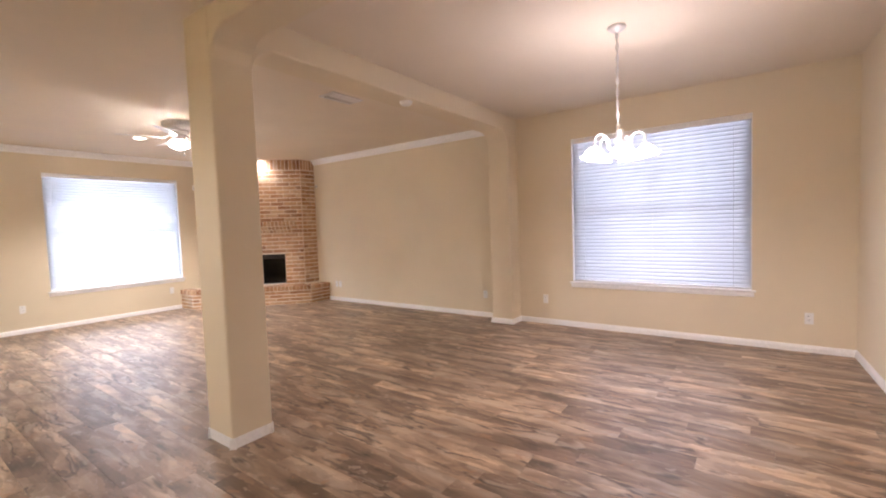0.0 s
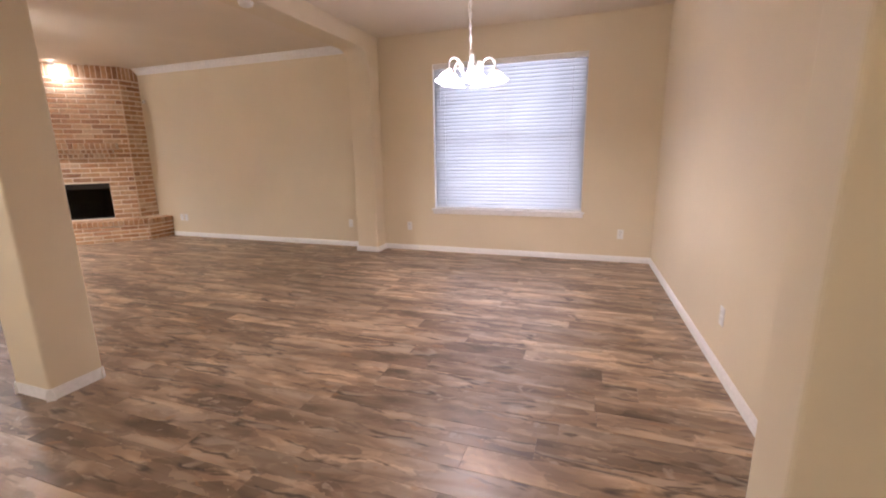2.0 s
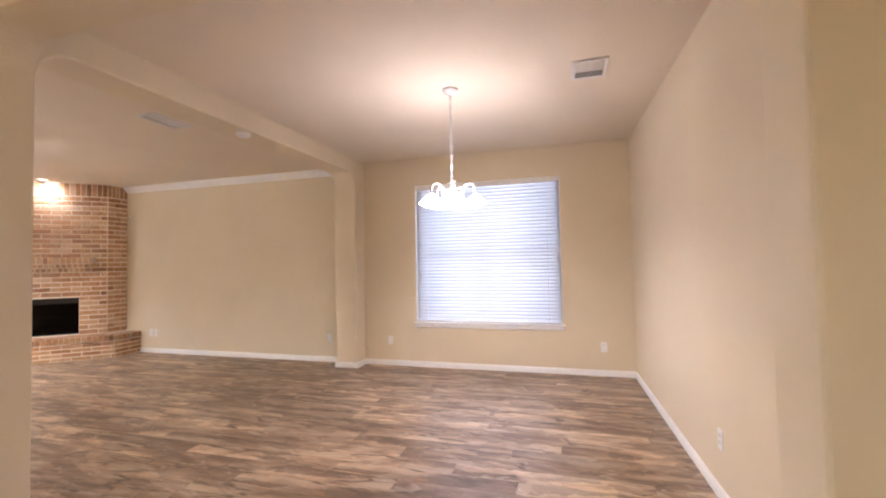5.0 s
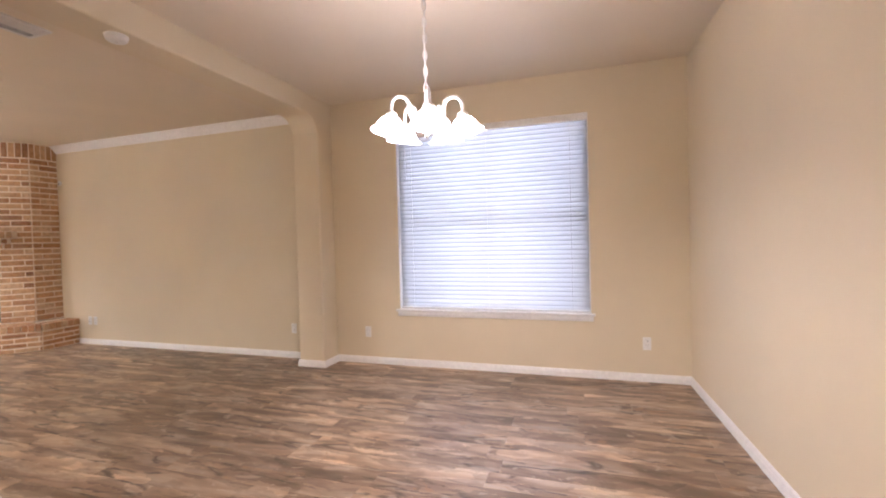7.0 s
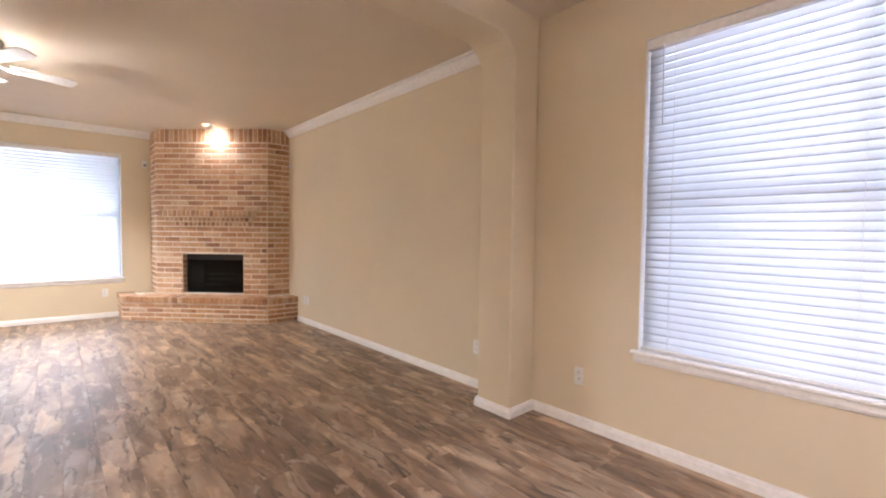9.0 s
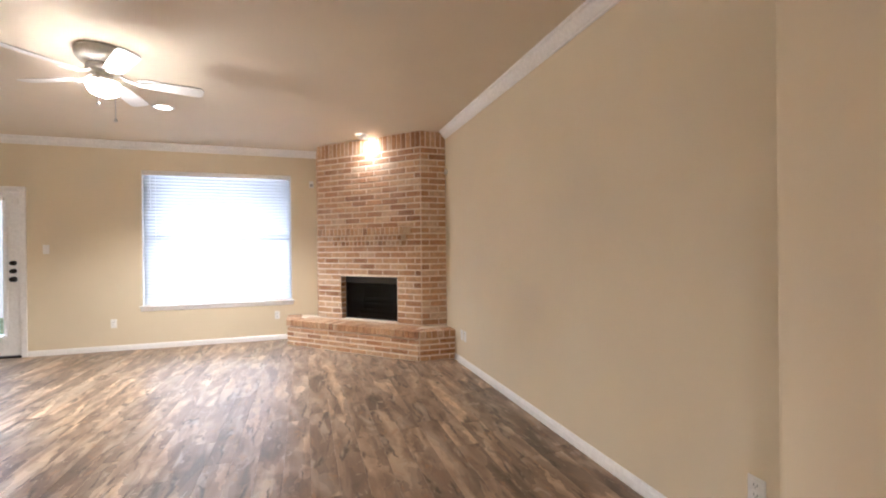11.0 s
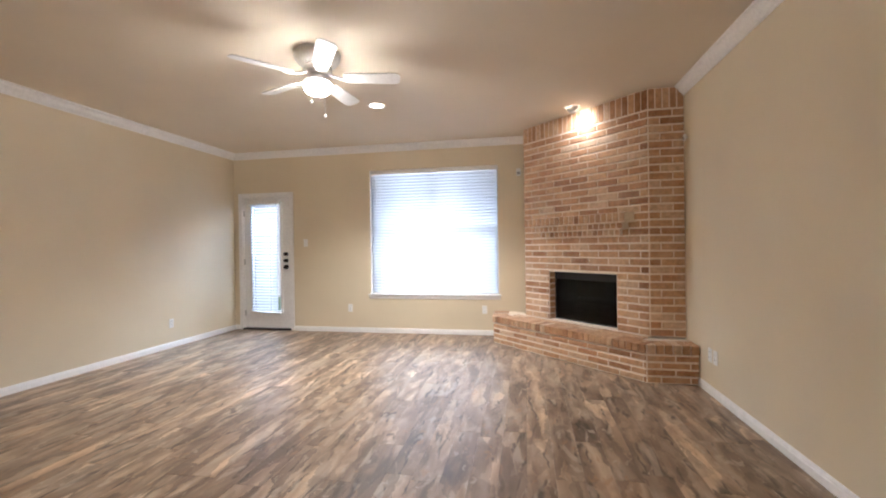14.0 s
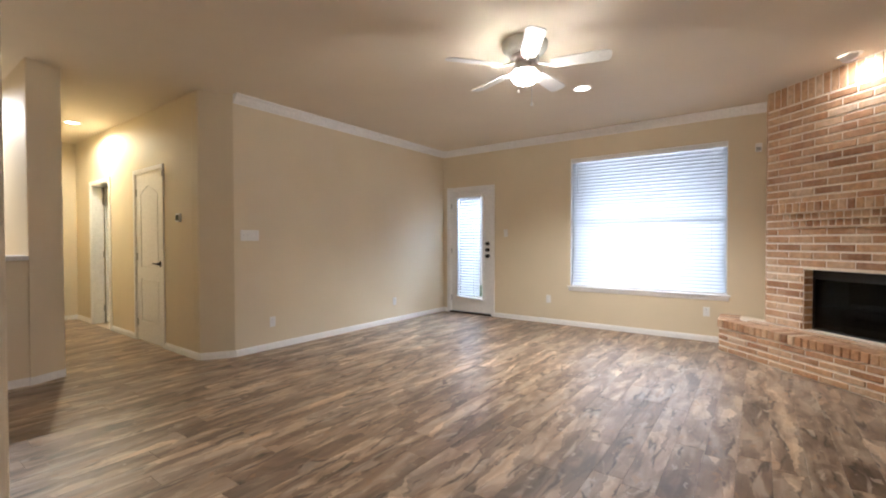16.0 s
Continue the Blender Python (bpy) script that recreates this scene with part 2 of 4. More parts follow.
    pale = ramp(t, scrape, [(0.62, (0, 0, 0)), (0.68, (0.45, 0.45, 0.45))])
    c = blend(t, 'MIX', pale, c, PLANK_PALE)
    t.links.new(c, b.inputs["Base Color"])
    t.links.new(ramp(t, grain, [(0.3, (0.43,) * 3), (0.7, (0.35,) * 3)]), b.inputs["Roughness"])
    b.inputs["Specular IOR Level"].default_value = 0.5
    bump(t, b, grain, 0.12, 0.001)
    return m


PLANK = plank_material("barn_wood_plank", False)
PLANK_REST = plank_material("barn_wood_plank_rest", True)


def brick_material():
    m, t, b = shader("tumbled_brick")
    rnd = t.nodes.new("ShaderNodeObjectInfo").outputs["Random"]
    pos = world_place(t)
    n = node(t, "ShaderNodeTexNoise", Scale=26.0, Detail=5.0)
    big = node(t, "ShaderNodeTexNoise", Scale=5.0, Detail=3.0)
    pit = node(t, "ShaderNodeTexNoise", Scale=120.0, Detail=3.0)
    for x in (n, big, pit):
        t.links.new(pos, x.inputs["Vector"])
    c = ramp(t, rnd, [(0.0, (0.28, 0.138, 0.068)), (0.2, (0.42, 0.228, 0.113)), (0.5, (0.51, 0.302, 0.160)), (0.8, (0.57, 0.368, 0.212)), (1.0, (0.60, 0.44, 0.295))])
    c = blend(t, 'MULTIPLY', 0.8, c, ramp(t, n.outputs[0], [(0.3, (0.72, 0.68, 0.64)), (0.65, (1.15, 1.12, 1.08))]))
    smear = ramp(t, big.outputs[0], [(0.46, (0, 0, 0)), (0.70, (0.36, 0.36, 0.36))])
    c = blend(t, 'MIX', smear, c, (0.68, 0.52, 0.36))
    t.links.new(c, b.inputs["Base Color"])
    b.inputs["Roughness"].default_value = 0.88
    bump(t, b, pit.outputs[0], 0.6, 0.003)
    return m


def mortar_material():
    m, t, b = shader("pale_mortar")
    pos = world_place(t)
    n = node(t, "ShaderNodeTexNoise", Scale=60.0, Detail=5.0)
    t.links.new(pos, n.inputs["Vector"])
    t.links.new(ramp(t, n.outputs[0], [(0.3, (0.74, 0.63, 0.49)), (0.7, (0.88, 0.78, 0.63))]), b.inputs["Base Color"])
    b.inputs["Roughness"].default_value = 0.95
    bump(t, b, n.outputs[0], 0.8, 0.004)
    return m


BRICK = brick_material()
MORTAR = mortar_material()


def ground_material():
    m, t, b = shader("lawn_and_soil")
    n = node(t, "ShaderNodeTexNoise", Scale=3.0, Detail=6.0)
    t.links.new(world_place(t), n.inputs["Vector"])
    t.links.new(ramp(t, n.outputs[0], [(0.35, (0.05, 0.07, 0.03)), (0.65, (0.12, 0.13, 0.06))]), b.inputs["Base Color"])
    b.inputs["Roughness"].default_value = 0.95
    return m


# ---- building blocks ----
def add_box(bm, x0, x1, y0, y1, z0, z1):
    v = [bm.verts.new(p) for p in ((x0, y0, z0), (x1, y0, z0), (x1, y1, z0), (x0, y1, z0), (x0, y0, z1), (x1, y0, z1), (x1, y1, z1), (x0, y1, z1))]
    for f in ((3, 2, 1, 0), (4, 5, 6, 7), (0, 1, 5, 4), (1, 2, 6, 5), (2, 3, 7, 6), (3, 0, 4, 7)):
        bm.faces.new([v[i] for i in f])
    return v


def boxes(*dims):
    bm = bmesh.new()
    for d in dims:
        add_box(bm, *d)
    return bm


def soft_box(x0, x1, y0, y1, z0, z1, r=0.004, seg=2):
    bm = boxes((x0, x1, y0, y1, z0, z1))
    bmesh.ops.bevel(bm, geom=bm.edges[:], offset=r, segments=seg, affect='EDGES', profile=0.5)
    return bm


def prism(points, axis, a, b):
    """A polygon drawn in the plane across an axis, drawn out along that axis from a to b."""
    bm = bmesh.new()
    if axis == 'x':
        ends = [[bm.verts.new((s, p, q)) for p, q in points] for s in (a, b)]
    elif axis == 'y':
        ends = [[bm.verts.new((p, s, q)) for p, q in points] for s in (a, b)]
    else:
        ends = [[bm.verts.new((p, q, s)) for p, q in points] for s in (a, b)]
    bm.faces.new(ends[0])
    bm.faces.new(ends[1])
    n = len(points)
    for i in range(n):
        bm.faces.new((ends[0][i], ends[0][(i + 1) % n], ends[1][(i + 1) % n], ends[1][i]))
    bmesh.ops.recalc_face_normals(bm, faces=bm.faces[:])
    return bm


def lathe(profile, seg=32, cap=False):
    """(radius, height) pairs turned round z."""
    bm = bmesh.new()
    rings = []
    for r, z in profile:
        if r < 1e-5:
            rings.append([bm.verts.new((0, 0, z))])
        else:
            rings.append([bm.verts.new((r * math.cos(2 * math.pi * i / seg), r * math.sin(2 * math.pi * i / seg), z)) for i in range(seg)])
    for p, q in zip(rings, rings[1:]):
        for i in range(seg):
            j = (i + 1) % seg
            if len(p) == 1 and len(q) == 1:
                continue
            if len(p) == 1:
                bm.faces.new((p[0], q[j], q[i]))
            elif len(q) == 1:
                bm.faces.new((p[i], p[j], q[0]))
            else:
                bm.faces.new((p[i], p[j], q[j], q[i]))
    bmesh.ops.recalc_face_normals(bm, faces=bm.faces[:])
    for f in bm.faces:
        f.smooth = True
    return bm


def tube(path, radius, seg=10, closed=False):
    """A round bar along a list of places; radius may be one number or one for each place."""
    bm = bmesh.new()
    path = [Vector(p) for p in path]
    radii = radius if isinstance(radius, (list, tuple)) else [radius] * len(path)
    rings = []
    n = len(path)
    side = None
    for i, p in enumerate(path):
        a = path[(i - 1) % n] if closed else path[max(0, i - 1)]
        b = path[(i + 1) % n] if closed else path[min(n - 1, i + 1)]
        d = (b - a).normalized()
        if side is None:
            side = d.cross(Vector((0, 0, 1)) if abs(d.z) < 0.9 else Vector((1, 0, 0))).normalized()
        side = (side - d * side.dot(d)).normalized()
        up = d.cross(side)
        rings.append([bm.verts.new(p + (side * math.cos(2 * math.pi * k / seg) + up * math.sin(2 * math.pi * k / seg)) * radii[i]) for k in range(seg)])
    pairs = list(zip(rings, rings[1:])) + ([(rings[-1], rings[0])] if closed else [])
    for p, q in pairs:
        for k in range(seg):
            j = (k + 1) % seg
            bm.faces.new((p[k], p[j], q[j], q[k]))
    if not closed:
        bm.faces.new(rings[0])
        bm.faces.new(rings[-1])
    bmesh.ops.recalc_face_normals(bm, faces=bm.faces[:])
    for f in bm.faces:
        f.smooth = len(f.verts) == 4
    return bm


def mesh_of(name, bm, material):
    me = bpy.data.meshes.new(name)
    bm.to_mesh(me)
    bm.free()
    me.materials.append(material)
    return me


def structure(name, bm, material, label, category):
    return tagged(new(name, mesh_of(name, bm, material)), label, category, kind="structure")


def part(name, bm, material, parent, label="", m=None):
    ob = new(name, mesh_of(name, bm, material))
    ob.parent = parent
    if m is not None:
        ob.matrix_basis = m
    return tagged(ob, label)


def thing(name, m, label, category, group="", kind=""):
    ob = new(name)
    ob.empty_display_size = 0.1
    ob.matrix_basis = m
    return tagged(ob, label, category, group, kind)


def piece(name, me, parent, m):
    ob = new(name, me)
    ob.parent = parent
    ob.matrix_basis = m
    return ob


def bevelled(ob, width, seg=3, angle=50):
    mod = ob.modifiers.new("rounded_edges", 'BEVEL')
    mod.width, mod.segments, mod.limit_method, mod.angle_limit = width, seg, 'ANGLE', radians(angle)
    return ob


# ---- the plan, in metres ----
WX, NY, EX, EX2, SY = -8.625, 5.655, 0.80, 0.935, -0.30   # wall faces: west, north, east, east by the entry, south
TH = 0.14
CEIL_L, CEIL_D = 2.73, 2.78                                # living and dining ceilings
BX0, BX1 = -2.935, -2.63                                   # column and long beam
BY0, BY1 = 1.53, 1.81                                      # column and cross beam
SOFFIT = 2.585
HX = -4.655                                                # hall's west wall
HY = -4.50                                                 # hall's end
KY = -0.80                                                 # breakfast bar
W1 = (-1.88, 0.0, 0.566, 2.405)                            # dining window: x, x, z, z
W2 = (1.935, 3.805, 0.545, 2.37)                           # living window: y, y, z, z
D1 = (-0.165, 0.655, 2.055)                                # patio door opening: y, y, top

# ---- large structure ----
outside_ground = structure("ground", boxes((-60, 60, -60, 60, -0.30, -0.16)), ground_material(), "green lawn and soil round the house", "ground")
structure("slab", boxes((WX - TH, EX2 + TH, -7.0, NY + TH, -0.16, -0.012)), MORTAR, "concrete slab under the planks", "floor")

structure("wall_north", boxes(
    (WX - TH, W1[0], NY, NY + TH, -0.012, 2.9), (W1[1], EX2 + TH, NY, NY + TH, -0.012, 2.9),
    (W1[0], W1[1], NY, NY + TH, -0.012, W1[2]), (W1[0], W1[1], NY, NY + TH, W1[3], 2.9)), WALL, "tan painted drywall wall with the dining window", "wall")
structure("wall_west", boxes(
    (WX - TH, WX, SY - TH, D1[0], -0.012, 2.9), (WX - TH, WX, D1[0], D1[1], D1[2], 2.9), (WX - TH, WX, D1[1], W2[0], -0.012, 2.9),
    (WX - TH, WX, W2[0], W2[1], -0.012, W2[2]), (WX - TH, WX, W2[0], W2[1], W2[3], 2.9), (WX - TH, WX, W2[1], NY, -0.012, 2.9)), WALL,
    "tan painted drywall wall with window and patio door", "wall")
structure("wall_east", prism([(EX, NY), (EX2, BY1), (EX2, -7.0), (EX2 + TH, -7.0), (EX2 + TH, NY)], 'z', -0.012, 2.9), WALL, "tan painted drywall wall of the dining area", "wall")
# the living room's south wall, with the slanted corner into the hall
bevelled(structure("wall_south", prism([(WX, SY), (-4.93, SY), (HX, -0.47), (HX, -0.60), (-4.80, -0.60), (-4.80, SY - TH - .15), (WX, SY - TH - .15)], 'z', -0.012, 2.9), WALL,
    "tan painted drywall wall with a slanted corner", "wall"), 0.008, 2, 20)
HD1 = (-2.10, -1.33, 2.03)
HD2 = (-3.78, -3.02, 2.03)
structure("wall_hall_west", boxes((HX - TH, HX, HD1[1], -0.60, -0.012, 2.9), (HX - TH, HX, HD1[0], HD1[1], HD1[2], 2.9), (HX - TH, HX, HD2[1], HD1[0], -0.012, 2.9),
    (HX - TH, HX, HD2[0], HD2[1], HD2[2], 2.9), (HX - TH, HX, HY - TH, HD2[0], -0.012, 2.9)), WALL, "tan hall wall with two white doors", "wall")
structure("wall_hall_end", boxes((HX, -3.45, HY - TH, HY, -0.012, 2.9)), WALL, "tan wall at the end of the hall", "wall")
bevelled(structure("wall_kitchen_end", prism([(-3.70, KY - 0.10), (-3.45, KY), (-3.45, HY), (-3.70, HY)], 'z', -0.012, 2.9), WALL, "tan wall end between hall and kitchen", "wall"), 0.012, 2, 40)
structure("half_wall", boxes((-3.45, EX2, KY - 0.14, KY - 0.02, -0.012, 1.05)), WALL, "tan half wall of the breakfast bar", "wall")
bevelled(structure("bar_top", boxes((-3.445, EX2, KY - 0.30, KY + 0.06, 1.052, 1.092)), TRIM, "white bar ledge on the half wall", "counter"), 0.008, 2)
structure("wall_kitchen", boxes((-3.45, EX2, -5.14, -5.0, -0.012, 2.9)), WALL, "plain tan wall of the kitchen", "wall")
# plain rooms behind the hall doors
structure("wall_back_rooms", boxes((-7.0, -6.86, -7.0, SY - 0.30, -0.012, 2.9), (-6.86, HX - TH, -4.94, -4.80, -0.012, 2.9), (-6.86, HX - TH, -2.62, -2.50, -0.012, 2.9)), WALL, "plain tan walls behind the hall doors", "wall")
structure("ceiling", boxes((WX - TH, BX0 + 0.1, -7.0, NY + TH, CEIL_L, 2.95), (BX0 + 0.1, EX2 + TH, -7.0, BY0 + 0.1, CEIL_L, 2.95), (BX0 + 0.1, EX2 + TH, BY0 + 0.1, NY + TH, CEIL_D, 2.95)),
    CEILING, "tan painted textured ceiling", "ceiling")
structure("roof", boxes((WX - 0.4, EX2 + 0.5, -7.3, NY + 0.45, 2.96, 3.1)), VENT_DARK, "dark roof deck over the house", "roof")
structure("wall_back", boxes((WX - TH, EX2 + TH, -7.14, -7.0, -0.16, 2.95), (WX - TH, WX, -7.0, SY - TH, -0.16, 2.95)), WALL, "plain outer walls at the back", "wall")


def arc(cx, cz, r, a0, a1, n=8):
    return [(cx + r * math.cos(radians(a0 + (a1 - a0) * i / n)), cz + r * math.sin(radians(a0 + (a1 - a0) * i / n))) for i in range(n + 1)]


# column, long beam and north pilaster in one frame of rounded drywall
PY, R = 5.39, 0.19
outline = [(BY0, -0.012), (BY1, -0.012)] + arc(BY1 + R, SOFFIT - R, R, 180, 90) + arc(PY - R, SOFFIT - R, R, 90, 0) + [(PY, -0.012), (NY, -0.012), (NY, 2.86), (BY0, 2.86)]
bevelled(structure("column_and_beam", prism(outline, 'x', BX0, BX1), WALL, "tan drywall column and arched beam with rounded corners", "column"), 0.015, 3, 60)
outline = [(BX1 - 0.03, SOFFIT - R)] + arc(BX1 + R, SOFFIT - R, R, 180, 90) + arc(0.705 - R, SOFFIT - R, R, 90, 0) + [(0.705, -0.012), (EX2, -0.012), (EX2, 2.86), (BX1 - 0.03, 2.86)]
bevelled(structure("cross_beam", prism(outline, 'y', BY0 + 0.006, BY1 - 0.006), WALL, "tan drywall cross beam with its wall pilaster", "beam"), 0.015, 3, 60)


def molding(name, p, q, profile, label, category, m0=0.0, m1=0.0):
    """A moulding along a wall from p to q: profile of (out, z); the room lies to the left of p to q. m0, m1: mitres, metres per metre out."""
    p, q = Vector((*p, 0)), Vector((*q, 0))
    d = (q - p).normalized()
    out = Vector((-d.y, d.x, 0))
    bm = bmesh.new()
    ends = [[bm.verts.new(base + out * o + d * (o * mit) + Vector((0, 0, z))) for o, z in profile] for base, mit in ((p, m0), (q, m1))]
    bm.faces.new(ends[0])
    bm.faces.new(ends[1])
    n = len(profile)
    for i in range(n):
        bm.faces.new((ends[0][i], ends[0][(i + 1) % n], ends[1][(i + 1) % n], ends[1][i]))
    bmesh.ops.recalc_face_normals(bm, faces=bm.faces[:])
    return structure(name, bm, TRIM, label, category)


BASE = [(-0.002, 0.0), (0.015, 0.0), (0.015, 0.044), (0.011, 0.051), (0.011, 0.058), (0.006, 0.067), (0.004, 0.071), (-0.002, 0.071)]


def baseboard(p, q, m0=0.0, m1=0.0):
    molding("baseboard", p, q, BASE, "white painted wooden baseboard along the wall", "baseboard", m0, m1)


# runs go with the room on their left
baseboard((EX2, BY1), (EX, NY), 0, -1)
baseboard((EX, NY), (BX1, NY), 1, -1)
baseboard((BX1, NY), (BX1, PY), 1, 1)
baseboard((BX1, PY), (BX0, PY), -1, 1)
baseboard((BX0, PY), (BX0, NY), -1, -1)
baseboard((BX0, NY), (-6.73, NY), 1, 0)
baseboard((WX, 3.76), (WX, 0.715), 0, 0)
baseboard((WX, -0.225), (WX, SY), 0, -1)
baseboard((WX, SY), (-4.93, SY), 1, -0.27)
baseboard((-4.93, SY), (HX, -0.47), 0.27, -0.5)
baseboard((HX, -0.47), (HX, HD1[1] + 0.055), 0.5, 0)
baseboard((HX, HD1[0] - 0.055), (HX, HD2[1] + 0.055))
baseboard((HX, HD2[0] - 0.055), (HX, HY), 0, -1)
baseboard((HX, HY), (-3.70, HY), 1, 0)
baseboard((-3.45, KY), (-3.70, KY - 0.10), 0, 0.5)
baseboard((-3.70, KY - 0.10), (-3.70, HY), -0.5, 0)
baseboard((EX2, KY - 0.02), (-3.45, KY - 0.02))
baseboard((0.705, BY0 + 0.006), (0.705, BY1 - 0.006), -1, 1)
baseboard((EX2, BY0 + 0.006), (0.705, BY0 + 0.006), 1, 1)
baseboard((0.705, BY1 - 0.006), (EX2, BY1 - 0.006), -1, 0)
baseboard((EX2, KY), (EX2, BY0 + 0.006), 0, -1)
baseboard((BX0, BY0), (BX1, BY0), -1, 1)
baseboard((BX1, BY0), (BX1, BY1), -1, 1)
baseboard((BX1, BY1), (BX0, BY1), -1, 1)
baseboard((BX0, BY1), (BX0, BY0), -1, 1)
C = CEIL_L
CROWN = [(-0.002, C - 0.095), (0.012, C - 0.095), (0.016, C - 0.084), (0.026, C - 0.078), (0.044, C - 0.058), (0.056, C - 0.032), (0.066, C - 0.022), (0.078, C - 0.018), (0.082, C - 0.010), (0.082, C + 0.002), (-0.002, C + 0.002)]
for p, q, a, b in (((BX0, NY), (-7.035, NY), 0, 0), ((WX, 4.17), (WX, SY), 0, -1), ((WX, SY), (-4.93, SY), 1, 0)):
    molding("crown_molding", p, q, CROWN, "white crown moulding under the living room ceiling", "trim", a, b)


FENCE = plain("weathered_fence_board", (0.52, 0.47, 0.45), 0.9)
structure("backdrop", boxes((-14.2, -14.1, -12, 20, -0.16, 3.4), (-14.1, 8, 15.0, 15.1, -0.16, 3.4)), FENCE, "plain pale garden fence far outside the windows", "backdrop")


# ---- windows ----
def window(name, m, w, z0, z1, label):
    """Origin at the opening's lower left inner corner on the wall face, x along the wall, y outwards."""
    h = z1 - z0
    ob = thing(name, m, label, "window", kind="structure")
    f = 0.05
    part("window_frame", boxes((0, f, .075, .135, 0, h), (w - f, w, .075, .135, 0, h), (f, w - f, .075, .135, 0, f), (f, w - f, .075, .135, h - f, h),
         (f, w - f, .085, .13, h * .5 - .013, h * .5 + .013), (w * .5 - .012, w * .5 + .012, .09, .13, f, h * .5 - .02), (w * .5 - .012, w * .5 + .012, .09, .13, h * .5 + .02, h - f)), PLASTIC, ob)
    for i in range(2):
        for j in range(2):
            p = part("pane", boxes((f + i * (w * .5 - f + .02), w * .5 - .02 + i * (w * .5 - f + .02), .105, .109, f + j * (h * .5 - f + .03), h * .5 - .03 + j * (h * .5 - f + .03))), GLASS, ob)
            p.visible_shadow = False
    # drywall return lining in white paint, thin over the wall's own reveal
    part("jamb", boxes((0, .004, .001, .075, 0, h)), TRIM, ob)
    part("jamb", boxes((w - .004, w, .001, .075, 0, h)), TRIM, ob)
    part("head", boxes((.004, w - .004, .001, .075, h - .004, h)), TRIM, ob)
    s = soft_box(-.035, w + .035, -.035, .074, .0, .022, .007, 3)
    part("window_sill", s, TRIM, ob)
    part("apron", prism([(-.016, -.001), (0.001, -.001), (0.001, -.05), (-.008, -.05), (-.012, -.042), (-.016, -.03)], 'x', -.02, w + .02), TRIM, ob)
    return ob


window("window_1", pose(W1[0], NY, W1[2]), W1[1] - W1[0], W1[2], W1[3], "white framed dining window behind a closed blind")
window("window_2", pose(WX, W2[0], W2[2], 0, 0, 90), W2[1] - W2[0], W2[2], W2[3], "white framed living room window behind a closed blind")


def slat_mesh(w, width, sag):
    """A crowned slat along x, lying flat, centred."""
    bm = bmesh.new()
    prof = [(-width / 2, -sag), (-width / 4, -sag * .25), (0, 0), (width / 4, -sag * .25), (width / 2, -sag)]
    th = 0.0026
    loop = prof + [(y, z - th) for y, z in reversed(prof)]
    ends = [[bm.verts.new((x, y, z)) for y, z in loop] for x in (0, w)]
    n = len(loop)
    for i in range(n):
        bm.faces.new((ends[0][i], ends[0][(i + 1) % n], ends[1][(i + 1) % n], ends[1][i]))
    bm.faces.new(ends[0])
    bm.faces.new(ends[1])
    bmesh.ops.recalc_face_normals(bm, faces=bm.faces[:])
    for f in bm.faces:
        f.smooth = len(f.verts) == 4
    return mesh_of("slat", bm, SLAT)


def blind(m, w, h, tilt, label):
    """A blind hung in an opening; origin as in window()."""
    ob = thing("window_blind", m, label, "blind")
    part("headrail", soft_box(.006, w - .006, .006, .066, h - .062, h - .006, .004), PLASTIC, ob, "white valance")
    pitch, top, low = 0.0425, h - .085, .060
    n = int((top - low) / pitch)
    me = slat_mesh(w - .026, .050, .0025)
    rng = random.Random(7)
    for i in range(n + 1):
        z = top - i * (top - low) / n
        piece("slat", me, ob, pose(.013, .037, z, tilt + rng.uniform(-.35, .35), rng.uniform(-.03, .03), 0))
    part("bottom_rail", soft_box(.008, w - .008, .016, .058, .026, .044, .004), PLASTIC, ob)
    for x in (.16, w * .5, w - .16):
        part("ladder_cord", boxes((x - .0012, x + .0012, .0095, .0115, .04, h - .06), (x - .0012, x + .0012, .0625, .0645, .04, h - .06)), PLASTIC, ob)
    part("tilt_wand", tube([(.10, .004, h - .05), (.10, -.002, h - .09), (.102, 0.0, h - .50)], .0035, 8), WAND, ob, "clear plastic wand")
    return ob


blind(pose(W1[0], NY, W1[2]), W1[1] - W1[0], W1[3] - W1[2], TILT_N, "white slatted blind closed in the dining window")
blind(pose(WX, W2[0], W2[2], 0, 0, 90), W2[1] - W2[0], W2[3] - W2[2], TILT_W, "white slatted blind closed in the living room window")


# ---- doors ----
def casing(parent, w, h, cw=.06, depth=.016):
    """Trim round an opening; x along the wall from 0 to w, y outwards."""
    for x0, x1 in ((-cw + .006, .006), (w - .006, w + cw - .006)):
        part("casing", soft_box(x0, x1, -depth, .002, 0, h - .006, .004), TRIM, parent)
    part("casing", soft_box(-cw + .006, w + cw - .006, -depth, .002, h - .006, h + cw - .006, .004), TRIM, parent)
    part("jamb", boxes((0, .018, .002, TH - .002, 0, h - .018)), TRIM, parent)
    part("jamb", boxes((w - .018, w, .002, TH - .002, 0, h - .018)), TRIM, parent)
    part("jamb", boxes((0, w, .002, TH - .002, h - .018, h)), TRIM, parent)


def hinge(parent, x, y, z):
    bm = tube([(x, y, z - .045), (x, y, z + .045)], .006, 8)
    add_box(bm, x - .016, x + .016, y + .003, y + .006, z - .042, z + .042)
    part("hinge", bm, STEEL, parent, "steel hinge")


